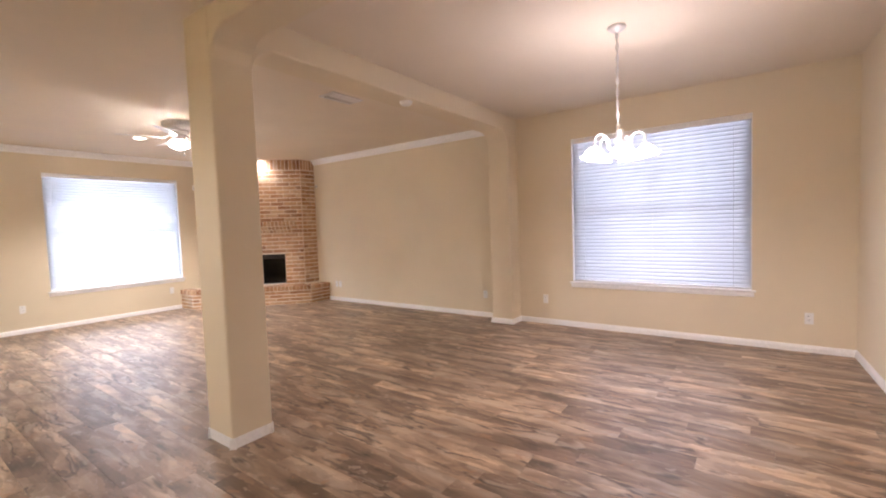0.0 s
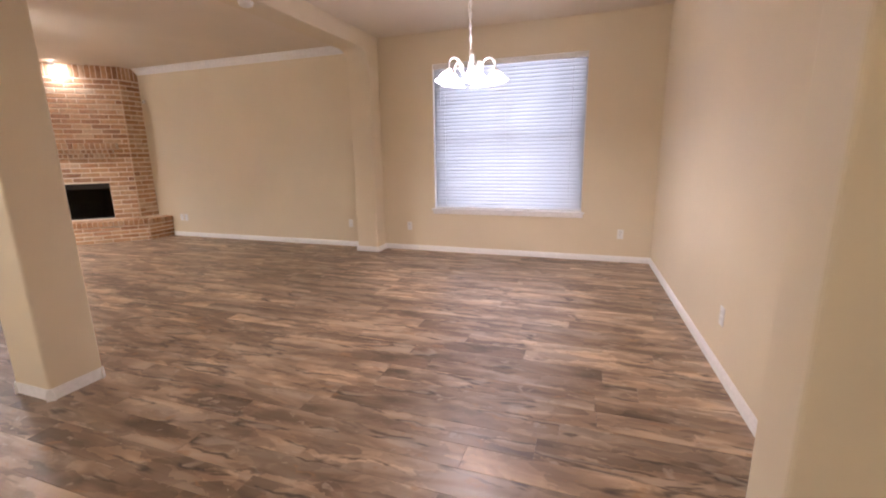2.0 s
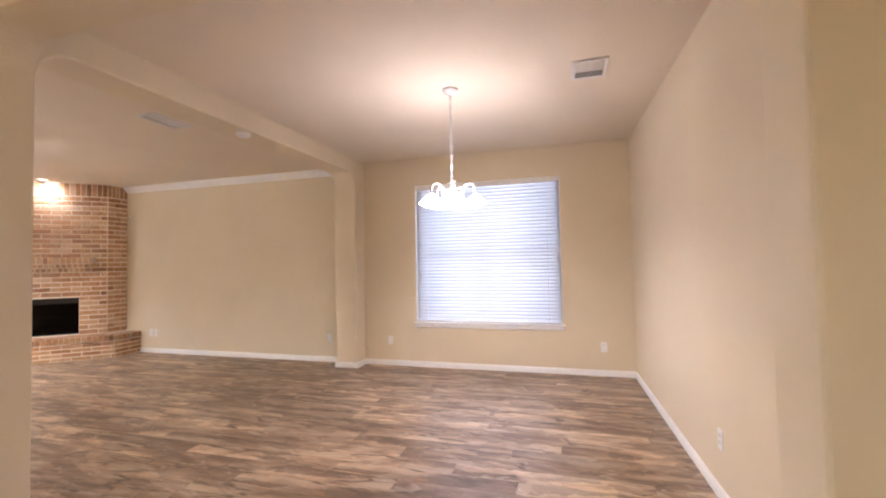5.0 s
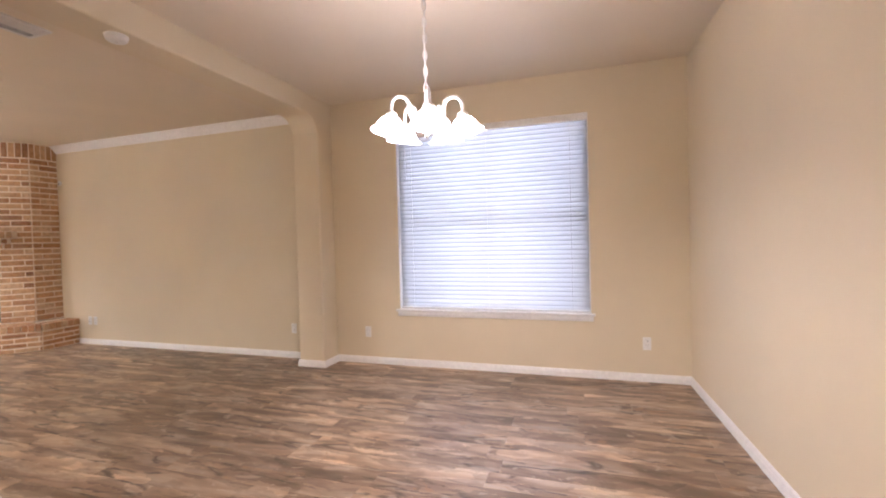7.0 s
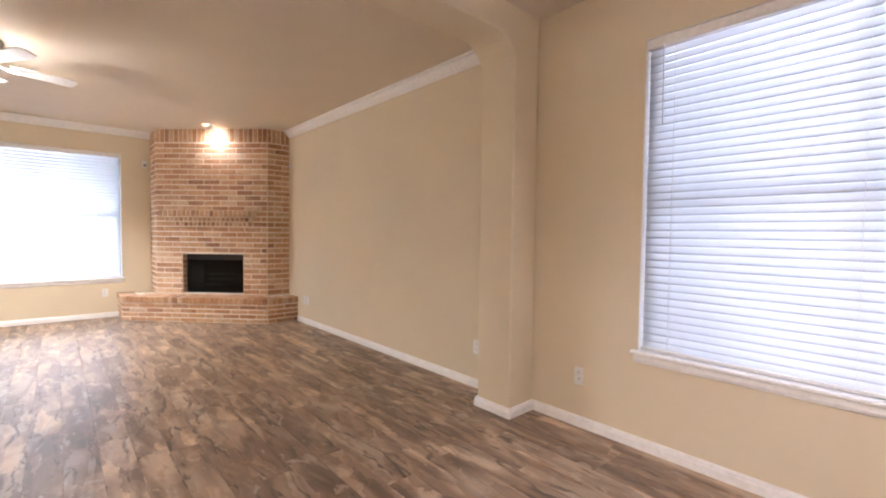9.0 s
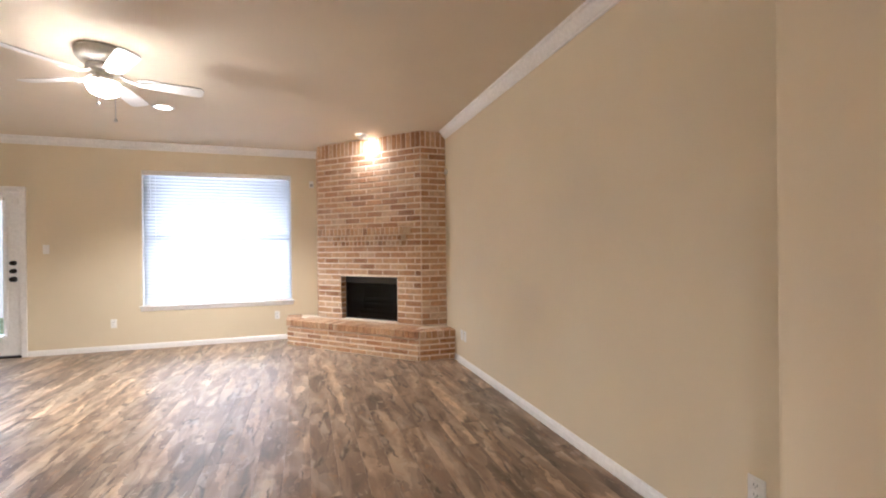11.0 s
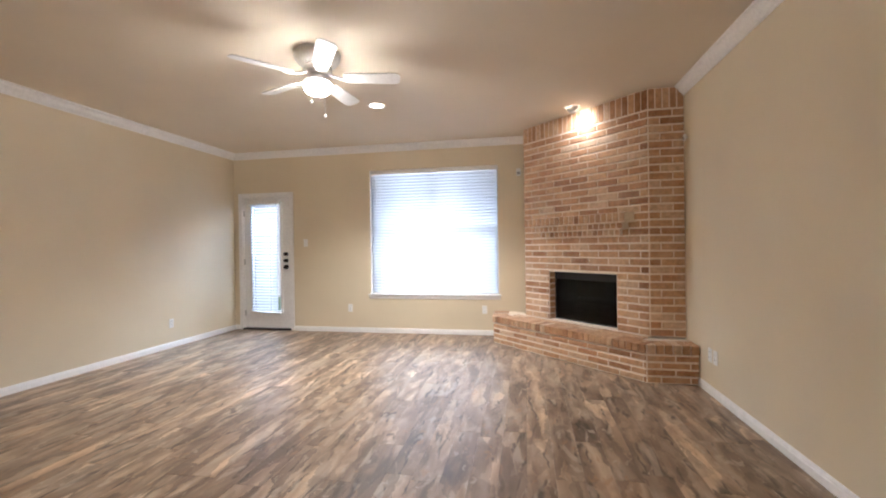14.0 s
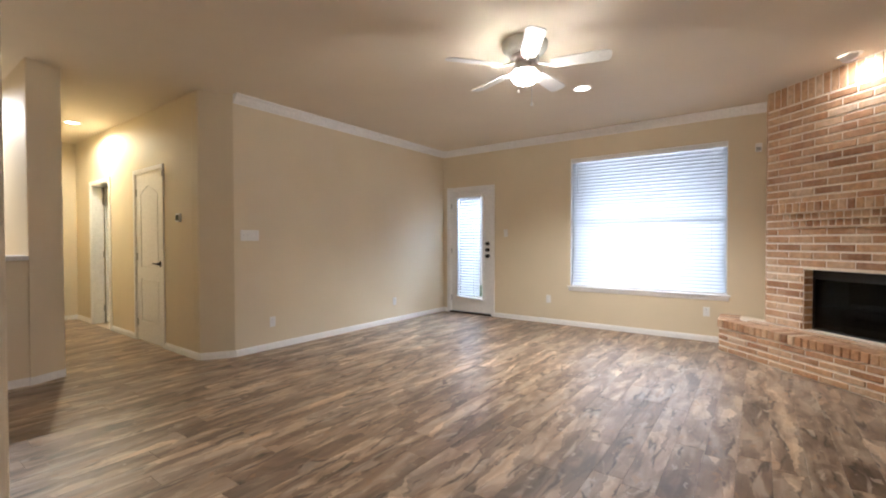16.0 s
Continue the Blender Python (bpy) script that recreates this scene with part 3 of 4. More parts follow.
def patio_door():
    w, h = D1[1] - D1[0], D1[2]
    ob = thing("door_1", pose(WX, D1[0], 0, 0, 0, 90), "white steel patio door with a glazed panel and dark knobs", "door", kind="structure")
    casing(ob, w, h)
    part("threshold", soft_box(.0, w, -.02, TH, .001, .022, .004), BRONZE, ob, "dark metal threshold")
    x0, x1, z0, z1 = .021, w - .021, .030, h - .022
    gx0, gx1, gz0, gz1 = .155, w - .175, .285, h - .125
    leaf = part("leaf", boxes((x0, gx0, .022, .066, z0, z1), (gx1, x1, .022, .066, z0, z1), (gx0, gx1, .022, .066, z0, gz0), (gx0, gx1, .022, .066, gz1, z1)), DOOR_WHITE, ob)
    part("glazing_frame", boxes((gx0 - .03, gx0 + .012, .010, .022, gz0 - .03, gz1 + .03), (gx1 - .012, gx1 + .03, .010, .022, gz0 - .03, gz1 + .03),
         (gx0 + .012, gx1 - .012, .010, .022, gz0 - .03, gz0 + .012), (gx0 + .012, gx1 - .012, .010, .022, gz1 - .012, gz1 + .03)), DOOR_WHITE, leaf)
    g = part("pane", boxes((gx0, gx1, .042, .046, gz0, gz1)), GLASS, leaf)
    g.visible_shadow = False
    for z in (.25, 1.05, 1.80):
        hinge(ob, .020, .012, z)
    for z, r in ((1.165, .026), (1.065, .026), (.965, .030)):
        k = lathe([(0, 0), (r + .004, 0), (r + .004, .006), (r * .55, .010), (r * .5, .022), (r * .95, .032), (r, .044), (r * .8, .054), (0, .058)], 20)
        part("knob" if r > .028 else "deadbolt", k, BRONZE, leaf, "dark bronze knob", pose(w - .085, .022, z, 90))
    part("latch_plate", boxes((w - .022, w - .016, .008, .03, 1.0, 1.2)), STEEL, ob)
    part("contact_sensor", soft_box(w - .07, w - .03, .002, .020, h - .16, h - .085, .003), PLASTIC, leaf)
    # the small blind on the door, its bottom rail hanging askew
    bl = thing("door_blind", pose(WX, D1[0], 0, 0, 0, 90), "white mini blind on the patio door with a crooked bottom rail", "blind")
    bx0, bx1, top = gx0 - .01, gx1 - .045, gz1 + .035
    part("headrail", soft_box(bx0 - .02, bx1 + .06, -.032, .008, top - .03, top + .015, .004), PLASTIC, bl)
    me = slat_mesh(bx1 - bx0, .048, .003)
    n, low = 36, gz0 + .03
    rng = random.Random(3)
    for i in range(n):
        f = i / (n - 1)
        sag = 0.0 if i < n - 3 else -.6 * (i - n + 4)
        piece("slat", me, bl, pose(bx0, -.012, top - .05 - f * (top - .05 - low), 42 + rng.uniform(-3, 3) + (8 if i == 24 else 0), sag + rng.uniform(-.25, .25), 0))
    part("bottom_rail", soft_box(0, bx1 - bx0 + .05, -.022, .022, -.012, .012, .004), PLASTIC, bl, "crooked bottom rail", pose(bx0, -.014, low - .035, 0, 2.6, 0))
    for x in (bx0 + .10, bx1 - .10):
        part("ladder_cord", boxes((x - .007, x + .007, -.0375, -.0365, low - .03, top - .03)), PLASTIC, bl, "white ladder tape")


patio_door()


def panel_leaf(parent, x0, x1, z0, z1, y0, y1):
    """A moulded two-panel door leaf, its upper panel arched, sunk on the room side (y0)."""
    w, h = x1 - x0, z1 - z0
    leaf = part("leaf", boxes((x0, x1, y0 + .010, y1, z0, z1)), DOOR_WHITE, parent)
    u, v = x0 + w * .15, x1 - w * .15
    mid, rise = (u + v) / 2, .085
    lower, upper = (z0 + h * .115, z0 + h * .375), (z0 + h * .445, z0 + h * .885)
    part("stile", boxes((x0, u, y0, y0 + .010, z0, z1)), DOOR_WHITE, leaf)
    part("stile", boxes((v, x1, y0, y0 + .010, z0, z1)), DOOR_WHITE, leaf)
    part("rail", boxes((u, v, y0, y0 + .010, z0, lower[0])), DOOR_WHITE, leaf)
    part("rail", boxes((u, v, y0, y0 + .010, lower[1], upper[0])), DOOR_WHITE, leaf)
    curve = [(u + (v - u) * i / 10, upper[1] + rise * math.sin(math.pi * i / 10)) for i in range(11)]
    part("rail", prism(curve + [(v, z1), (u, z1)], 'y', y0, y0 + .010), DOOR_WHITE, leaf)
    part("panel", soft_box(u + .022, v - .022, y0 + .002, y0 + .013, lower[0] + .022, lower[1] - .022, .007, 2), DOOR_WHITE, leaf)
    arch = [(mid + (p - mid) * (1 - .044 / (v - u)), q - .022) for p, q in curve]
    bm = prism([(u + .022, upper[0] + .022), (v - .022, upper[0] + .022)] + arch[::-1], 'y', y0 + .002, y0 + .013)
    bmesh.ops.bevel(bm, geom=[e for e in bm.edges if all(abs(p.co.y - y0 - .002) < 1e-5 for p in e.verts)], offset=.006, segments=2, affect='EDGES', profile=0.5)
    part("panel", bm, DOOR_WHITE, leaf, "arched door panel")
    return leaf


def lever(parent, x, y, z, way):
    bm = lathe([(0, 0), (.032, 0), (.032, .006), (.026, .010), (.012, .012), (.012, .042), (0, .044)], 20)
    k = part("handle", bm, BRONZE, parent, "dark bronze lever", pose(x, y, z, 90))
    part("grip", tube([(0, .0, .036), (way * .03, .002, .040), (way * .11, .004, .040)], [.010, .008, .007], 10), BRONZE, k)


def hall_doors():
    w, h = HD1[1] - HD1[0], HD1[2]
    ob = thing("door_2", pose(HX, HD1[0], 0, 0, 0, 90), "white two-panel hall door closed with a dark lever", "door", kind="structure")
    casing(ob, w, h, .055)
    leaf = panel_leaf(ob, .020, w - .020, .008, h - .020, .004, .040)
    lever(leaf, w - .075, .004, .95, -1)
    for z in (.22, 1.02, 1.80):
        hinge(ob, .018, -.002, z)
    w, h = HD2[1] - HD2[0], HD2[2]
    ob = thing("door_3", pose(HX, HD2[0], 0, 0, 0, 90), "white hall doorway whose door stands open inwards", "door", kind="structure")
    casing(ob, w, h, .055)
    arm = part("open_leaf", boxes((0, .035, 0, .70, .008, h - .02)), DOOR_WHITE, ob, "", pose(.03, TH + .01, 0, 0, 0, -8))
    part("knob", lathe([(0, 0), (.028, 0), (.028, .006), (.012, .010), (.012, .03), (.026, .042), (.02, .06), (0, .064)], 18), BRONZE, arm, "dark bronze knob", pose(.035, .63, .95, 0, 90, 0))
    for z in (.22, 1.02, 1.80):
        hinge(ob, .026, TH - .01, z)


hall_doors()


# ---- fireplace ----
BC = Vector((-7.035, 5.335, 0))                  # face corner by the north wall
FACE = 1.648                                     # length of the slanted face
HC = Vector((-6.725, 5.222, 0))                  # hearth corner by the north wall
HFACE = 2.06
HTOP = 0.350
TOP = CEIL_L - 0.003
JOINT = 0.018
HEAD = 0.012           # the tight upright joints
BRICKS = {}


def brick_mesh(l, d, h):
    """A brick from 0 to l along x, its face at y = 0 looking along -y, with worn front edges."""
    key = (round(l, 3), round(d, 3), round(h, 3))
    if key not in BRICKS:
        bm = bmesh.new()
        e = 0.004
        a = [bm.verts.new(p) for p in ((e, 0, e), (l - e, 0, e), (l - e, 0, h - e), (e, 0, h - e))]
        b = [bm.verts.new(p) for p in ((0, e, 0), (l, e, 0), (l, e, h), (0, e, h))]
        c = [bm.verts.new(p) for p in ((0, d, 0), (l, d, 0), (l, d, h), (0, d, h))]
        bm.faces.new(a)
        for p, q in ((a, b), (b, c)):
            for i in range(4):
                bm.faces.new((p[i], q[i], q[(i + 1) % 4], p[(i + 1) % 4]))
        bmesh.ops.recalc_face_normals(bm, faces=bm.faces[:])
        BRICKS[key] = mesh_of("brick", bm, BRICK)
    return BRICKS[key]


brick_rng = random.Random(11)


def lay(parent, frame_m, u0, u1, z, h, length, first, depth=.05, proud=.007):
    """One course from u0 to u1; first: length of the first brick. frame_m: x along the course, -y out of the wall."""
    u, l = u0, first
    while u < u1 - .02:
        e = min(u + l, u1)
        if u1 - e < .03:
            e = u1
        jig = brick_rng.uniform(-.0025, .0025)
        w = round((e - u - HEAD) / .003) * .003
        if w > .015:
            piece("brick", brick_mesh(w, depth, h - JOINT), parent, frame_m @ pose(u + HEAD / 2 + (e - u - HEAD - w) / 2, -proud + jig, z + JOINT / 2, 0, brick_rng.uniform(-.35, .35), brick_rng.uniform(-.4, .4)))
        u, l = e, length


DIAG = Matrix.Translation((-8.2 - .0003, 4.17, 0)) @ pose(0, 0, 0, 0, 0, 45)         # x from the west end to the north end, -y into the room
RIGHT = Matrix.Translation(BC) @ pose(0, 0, 0, 0, 0, 90)                              # x from the face corner to the north wall
LEFT = Matrix.Translation((WX, 4.17, 0))                                              # x from the west wall to the face
FU0, FU1, FZ0, FZ1 = FACE - 1.255, FACE - 0.351, HTOP + .01, 0.932                    # firebox opening along the face


def fireplace():
    ob = thing("fireplace", pose(-7.62, 4.75, 0), "red-brown corner brick fireplace with a raised hearth and corbelled mantel", "fireplace")
    inv = ob.matrix_basis.inverted()
    b = Vector((-8.2, 4.17, 0))
    # mortar body with the firebox opening left free, and its two returns
    bm = prism([(0, HTOP), (FU0, HTOP), (FU0, FZ1), (FU1, FZ1), (FU1, HTOP), (FACE, HTOP), (FACE, TOP), (0, TOP)], 'y', 0, .10)
    bmesh.ops.transform(bm, matrix=DIAG, verts=bm.verts)
    body = part("chimney_breast", bm, MORTAR, ob, "pale mortar between the bricks", inv)
    part("firebox_sill", boxes((FU0, FU1, .002, .10, HTOP - .01, FZ0)), MORTAR, ob, "", inv @ DIAG)
    part("return_wall", boxes((WX + .002, b.x - .001, 4.17, 4.27, HTOP, TOP)), MORTAR, ob, "", inv)
    part("return_wall", boxes((BC.x - .10, BC.x, BC.y + .001, NY - .002, HTOP, TOP)), MORTAR, ob, "", inv)
    # firebox lining
    dep = .48
    for nm, dims in (("side_panel", (FU0, FU0 + .02, .10, dep, FZ0, FZ1)), ("side_panel", (FU1 - .02, FU1, .10, dep, FZ0, FZ1)), ("back_panel", (FU0, FU1, dep, dep + .02, FZ0, FZ1)),
                     ("smoke_shelf", (FU0 + .02, FU1 - .02, .10, dep, FZ1 - .02, FZ1)), ("firebox_floor", (FU0 + .02, FU1 - .02, .10, dep, FZ0, FZ0 + .012)), ("lintel", (FU0 + .02, FU1 - .02, .085, .099, FZ1 - .09, FZ1 - .001))):
        part(nm, boxes(dims), FIREBOX, ob, "black steel firebox panel", inv @ DIAG)
    gr = boxes((FU0 + .16, FU1 - .16, .22, .24, FZ0 + .07, FZ0 + .09), (FU0 + .16, FU1 - .16, .36, .38, FZ0 + .07, FZ0 + .09))
    for k in range(6):
        x = FU0 + .20 + k * (FU1 - FU0 - .41) / 5
        add_box(gr, x, x + .016, .17, .42, FZ0 + .09, FZ0 + .106)
        add_box(gr, x, x + .016, .17, .186, FZ0 + .106, FZ0 + .16)
    for x in (FU0 + .18, FU1 - .20):
        for y in (.222, .362):
            add_box(gr, x, x + .016, y, y + .016, FZ0 + .012, FZ0 + .07)
    pane = part("glass_door", boxes((FU0 + .022, FU1 - .022, .104, .109, FZ0 + .014, FZ1 - .022)), SMOKED, ob, "smoked glass firebox door", inv @ DIAG)
    pane.visible_shadow = False
    part("grate", gr, FIREBOX, ob, "black iron log grate", inv @ DIAG)
    rng = random.Random(5)
    for k, (y, z, r) in enumerate(((.24, .155, .045), (.33, .16, .05), (.285, .235, .038))):
        pts = [(FU0 + .21 + (FU1 - FU0 - .42) * i / 6, y + rng.uniform(-.012, .012), FZ0 + z + rng.uniform(-.008, .008)) for i in range(7)]
        part("ceramic_log", tube(pts, [r * rng.uniform(.85, 1.1) for _ in pts], 10), CHAR, ob, "charred ceramic log", inv @ DIAG)
    # raised hearth
    hl = Vector((-8.19, 3.757, 0))
    poly = [(WX + .002, 3.76), (hl.x, hl.y + .003), (HC.x, HC.y), (HC.x, NY - .002), (BC.x - .15, NY - .002), (WX + .002, 4.02)]
    hearth = part("hearth", prism([(x, y) for x, y in poly], 'z', 0.0, HTOP - .013), MORTAR, ob, "raised brick hearth", inv)
    return ob, body, hearth, inv, hl


CHAR = plain("charred_ceramic", (0.014, 0.013, 0.012), 0.9)
fire, breast, hearth, FINV, HL = fireplace()
NCOURSE = 29
COURSE = (TOP - .205 - HTOP - .004) / NCOURSE


def brickwork():
    for m, length in ((DIAG, FACE), (RIGHT, NY - BC.y), (LEFT, -8.2 - WX)):
        fm = m
        side = m is not DIAG
        for k in range(NCOURSE):
            z = HTOP + .004 + k * COURSE
            first = (.24 if k % 2 else .12) if m is not RIGHT else (.105 if k % 2 else .215)
            if not side and z < FZ1 - .02:
                lay(breast, fm, 0, FU0, z, COURSE, .24, first)
                lay(breast, fm, FU1, length, z, COURSE, .24, .12 if k % 2 else .24)
            else:
                lay(breast, fm, 0, length, z, COURSE, .24, first)
        # soldier course under the ceiling
        z, u = TOP - .203, 0.0
        n = round(length / .0675)
        for i in range(n):
            piece("brick", brick_mesh(round(length / n - HEAD, 3), .05, .203 - JOINT), breast, fm @ pose(i * length / n + HEAD / 2, -.007 + brick_rng.uniform(-.0025, .0025), z + JOINT / 2, 0, brick_rng.uniform(-.5, .5), brick_rng.uniform(-.5, .5)))
    # bricks lining the sides of the firebox opening
    for u, turn in ((FU0, -90), (FU1, 90)):
        for k in range(8):
            z = FZ0 + .002 + k * (FZ1 - FZ0) / 8.0
            mm = DIAG @ (pose(u - .001, .005, z, 0, 0, 90) if u == FU0 else pose(u + .001, .095, z, 0, 0, -90))
            piece("brick", brick_mesh(.09, .02, (FZ1 - FZ0) / 8.0 - JOINT), breast, mm @ pose(0, -.006, 0))
    # hearth courses and the rowlock edge
    HD = Matrix.Translation(HL) @ pose(0, 0, 0, 0, 0, 45)
    HR = Matrix.Translation(HC) @ pose(0, 0, 0, 0, 0, 90)
    HLF = Matrix.Translation((WX, 3.76, 0))
    ch = (HTOP - .098) / 4
    for m, length in ((HD, (HC - HL).length), (HR, NY - HC.y), (HLF, HL.x - WX)):
        fm = m
        for k in range(4):
            lay(hearth, fm, 0, length, k * ch, ch, .24, .24 if k % 2 else .12)
        n = round(length / .0675)
        for i in range(n):
            l = round(length / n - HEAD, 3)
            piece("brick", brick_mesh(l, .20, .098 - JOINT), hearth, fm @ pose(i * length / n + HEAD / 2, -.020 + brick_rng.uniform(-.003, .003), HTOP - .095 + JOINT / 2, brick_rng.uniform(-.4, .4), brick_rng.uniform(-.5, .5), 0))
        if m is HD:
            n = round((length - .30) / .24)
            for i in range(n):
                l = round((length - .30) / n - HEAD, 3)
                piece("brick", brick_mesh(l, .095, .06), hearth, fm @ pose(.15 + i * (length - .30) / n + JOINT / 2, .192, HTOP - .058 + brick_rng.uniform(-.001, .001), 0, brick_rng.uniform(-.2, .2), 0))
    # corbelled mantel: a rowlock shelf over two stepped rows of brick ends
    rows = ((1.46, .098, .175, FACE - 1.495, FACE - .145), (1.395, .066, .115, FACE - 1.44, FACE - .21), (1.330, .066, .060, FACE - 1.39, FACE - .275))
    bm = bmesh.new()
    for z, h, out, u0, u1 in rows:
        add_box(bm, u0 + .004, u1 - .004, -out + .009, .0, z, z + h - .002)
    mantel = part("mantel", bm, MORTAR, fire, "corbelled brick mantel", FINV @ DIAG)
    for z, h, out, u0, u1 in rows:
        n = round((u1 - u0) / .0675)
        for i in range(n):
            l = round((u1 - u0) / n - .014, 3)
            set_in = .0 if h > .08 or i % 2 else .004
            piece("brick", brick_mesh(l, out + .02 - set_in, h - JOINT * .8), mantel, pose(u0 + i * (u1 - u0) / n + .007, -out + set_in + brick_rng.uniform(-.003, .003), z + JOINT * .4, brick_rng.uniform(-.5, .5), brick_rng.uniform(-.6, .6), 0))


# ---- fittings on walls and ceilings ----
def outlet(m, label="white duplex outlet plate on the tan wall", group="outlets on the walls"):
    """Plate in the x-z plane, its face along -y."""
    ob = thing("outlet", m, label, "outlet", group)
    part("plate", soft_box(-.035, .035, -.006, .001, -.057, .057, .003), PLASTIC, ob)
    for z in (-.026, .012):
        r = part("receptacle", soft_box(-.017, .017, -.009, -.004, z, z + .028, .003), PLASTIC, ob)
        part("slot", boxes((-.008, -.006, -.0095, -.0085, z + .010, z + .020), (.006, .008, -.0095, -.0085, z + .010, z + .020), (-.0015, .0015, -.0095, -.0085, z + .004, z + .008)), SLOT, r)
    return ob


def switch_plate(m, gangs, label):
    ob = thing("light_switch", m, label, "switch")
    w = .070 + .046 * (gangs - 1)
    part("plate", soft_box(-w / 2, w / 2, -.006, .001, -.058, .058, .003), PLASTIC, ob)
    for i in range(gangs):
        x = (i - (gangs - 1) / 2) * .046
        part("toggle", soft_box(x - .005, x + .005, -.018, -.004, -.004, .014, .002), PLASTIC, ob)
    return ob


o = outlet(pose(0.455, NY, 0.335))
for at in (pose(-2.258, NY, 0.335), pose(-3.195, NY, 0.335), pose(-6.50, NY, 0.32), pose(-6.40, NY, 0.32),
           pose(WX, 1.61, 0.355, 0, 0, 90), pose(WX, 3.60, 0.355, 0, 0, 90),
           pose(-5.36, SY, 0.305, 0, 0, 180), pose(-7.37, SY, 0.31, 0, 0, 180), pose(0.8925, 3.02, 0.34, 0, 0, -88)):
    copy_thing(o, at)
switch_plate(pose(-5.10, SY, 1.27, 0, 0, 180), 4, "wide white four-gang switch plate on the tan wall")
switch_plate(pose(WX, 0.905, 1.33, 0, 0, 90), 1, "white single switch plate beside the patio door")


def thermostat():
    ob = thing("thermostat", pose(HX, -0.90, 1.46, 0, 0, 90), "small dark-faced thermostat on the hall wall", "thermostat")
    part("case", soft_box(-.05, .05, -.022, .001, -.045, .045, .005), PLASTIC, ob)
    part("screen", soft_box(-.038, .038, -.025, -.020, -.028, .030, .002), SLOT, ob, "dark display")


def door_chime():
    ob = thing("alarm_sign", pose(HX, -1.29, 1.965, 0, 0, 90), "small white alarm contact above the hall door", "sensor")
    part("case", soft_box(-.05, .035, -.034, -.017, -.03, .03, .004), PLASTIC, ob)


def motion_sensor(m, label, k=1.0):
    ob = thing("motion_sensor", m @ Matrix.Diagonal((k, k, k, 1)), label, "sensor")
    part("bracket", soft_box(-.012, .012, -.03, .001, -.015, .015, .003), PLASTIC, ob)
    part("body", soft_box(-.032, .032, -.060, -.022, -.050, .050, .010, 3), PLASTIC, ob)
    part("lens", soft_box(-.022, .022, -.064, -.056, -.035, .005, .004), LENS, ob, "grey sensor lens")


thermostat()
door_chime()
motion_sensor(pose(WX, 4.09, 2.245, 0, 0, 90), "white motion sensor on the wall beside the bricks")
motion_sensor(pose(-6.95, NY, 2.22), "small white sensor on the wall beside the bricks", 0.6)


def ceiling_vent(m, w, l, n, label):
    """A register on a ceiling; origin on the ceiling, z up, slats along y."""
    ob = thing("ceiling_vent", m, label, "vent")
    part("backing", boxes((-w / 2 + .01, w / 2 - .01, -l / 2 + .01, l / 2 - .01, -.004, -.001)), VENT_BACK, ob)
    f = .025
    part("frame", boxes((-w / 2, -w / 2 + f, -l / 2, l / 2, -.012, 0), (w / 2 - f, w / 2, -l / 2, l / 2, -.012, 0), (-w / 2 + f, w / 2 - f, -l / 2, -l / 2 + f, -.012, 0), (-w / 2 + f, w / 2 - f, l / 2 - f, l / 2, -.012, 0)), VENT_WHITE, ob)
    bm = boxes((-.0015, .0015, -l / 2 + f, l / 2 - f, -.012, .012))
    me = mesh_of("slat", bm, VENT_WHITE)
    for i in range(n):
        x = -w / 2 + f + (i + .5) * (w - 2 * f) / n
        piece("slat", me, ob, pose(x, 0, -.012, 0, 50 if i >= n / 2 else -50, 0))
    part("divider", boxes((-w / 2 + f, w / 2 - f, -.004, .004, -.014, -.004)), VENT_WHITE, ob)
    return ob


ceiling_vent(pose(0.28, 3.55, CEIL_D, 0, 0, 90), .31, .25, 9, "white ceiling register in the dining ceiling")
ceiling_vent(pose(-3.46, 3.29, CEIL_L), .22, .40, 8, "white ceiling register in the living room ceiling")


def smoke_detector():
    ob = thing("smoke_detector", pose(-2.73, 3.46, SOFFIT), "round white smoke detector under the beam", "smoke detector")
    part("base", lathe([(0, 0), (.062, 0), (.064, -.006), (.062, -.012), (0, -.012)], 28), PLASTIC, ob)
    part("cover", lathe([(.058, -.012), (.058, -.026), (.046, -.036), (.02, -.040), (0, -.040)], 28), PLASTIC, ob)
    part("test_button", lathe([(0, -.039), (.008, -.039), (.008, -.043), (0, -.043)], 12), VENT_WHITE, ob)


smoke_detector()


def can_light(x, y, glow_material, label):
    ob = thing("recessed_light", pose(x, y, CEIL_L), label, "ceiling light")
    part("trim_ring", lathe([(.068, -.001), (.070, -.004), (.092, -.006), (.096, -.002), (.096, 0.001)], 36), TRIM, ob)
    part("lens", lathe([(0, -.004), (.040, -.0035), (.068, -.002)], 28), glow_material, ob, "lit frosted lens")
    return ob


can_light(-6.92, 2.66, CAN_GLOW, "lit recessed can light in the living room ceiling")
can_light(-4.27, -3.00, HALL_GLOW, "lit recessed can light in the hall ceiling")


def eyeball():
    ob = thing("eyeball_light", pose(-7.455, 4.683, CEIL_L), "white eyeball spot turned onto the bricks", "ceiling light")
    part("trim_ring", lathe([(.060, .001), (.062, -.003), (.084, -.006), (.088, -.002), (.088, .001)], 32), TRIM, ob)
    tilt = look((0, 0, 0), (-.34, .34, -.50))
    part("ball", lathe([(.060, .030), (.062, .0), (.058, -.026), (.046, -.044), (.040, -.044), (.036, -.030)], 28), TRIM, ob, "", tilt @ Matrix.Translation((0, 0, -.0)))
    part("lamp_face", lathe([(0, -.030), (.036, -.030)], 20), CAN_GLOW, ob, "lit reflector bulb", tilt)


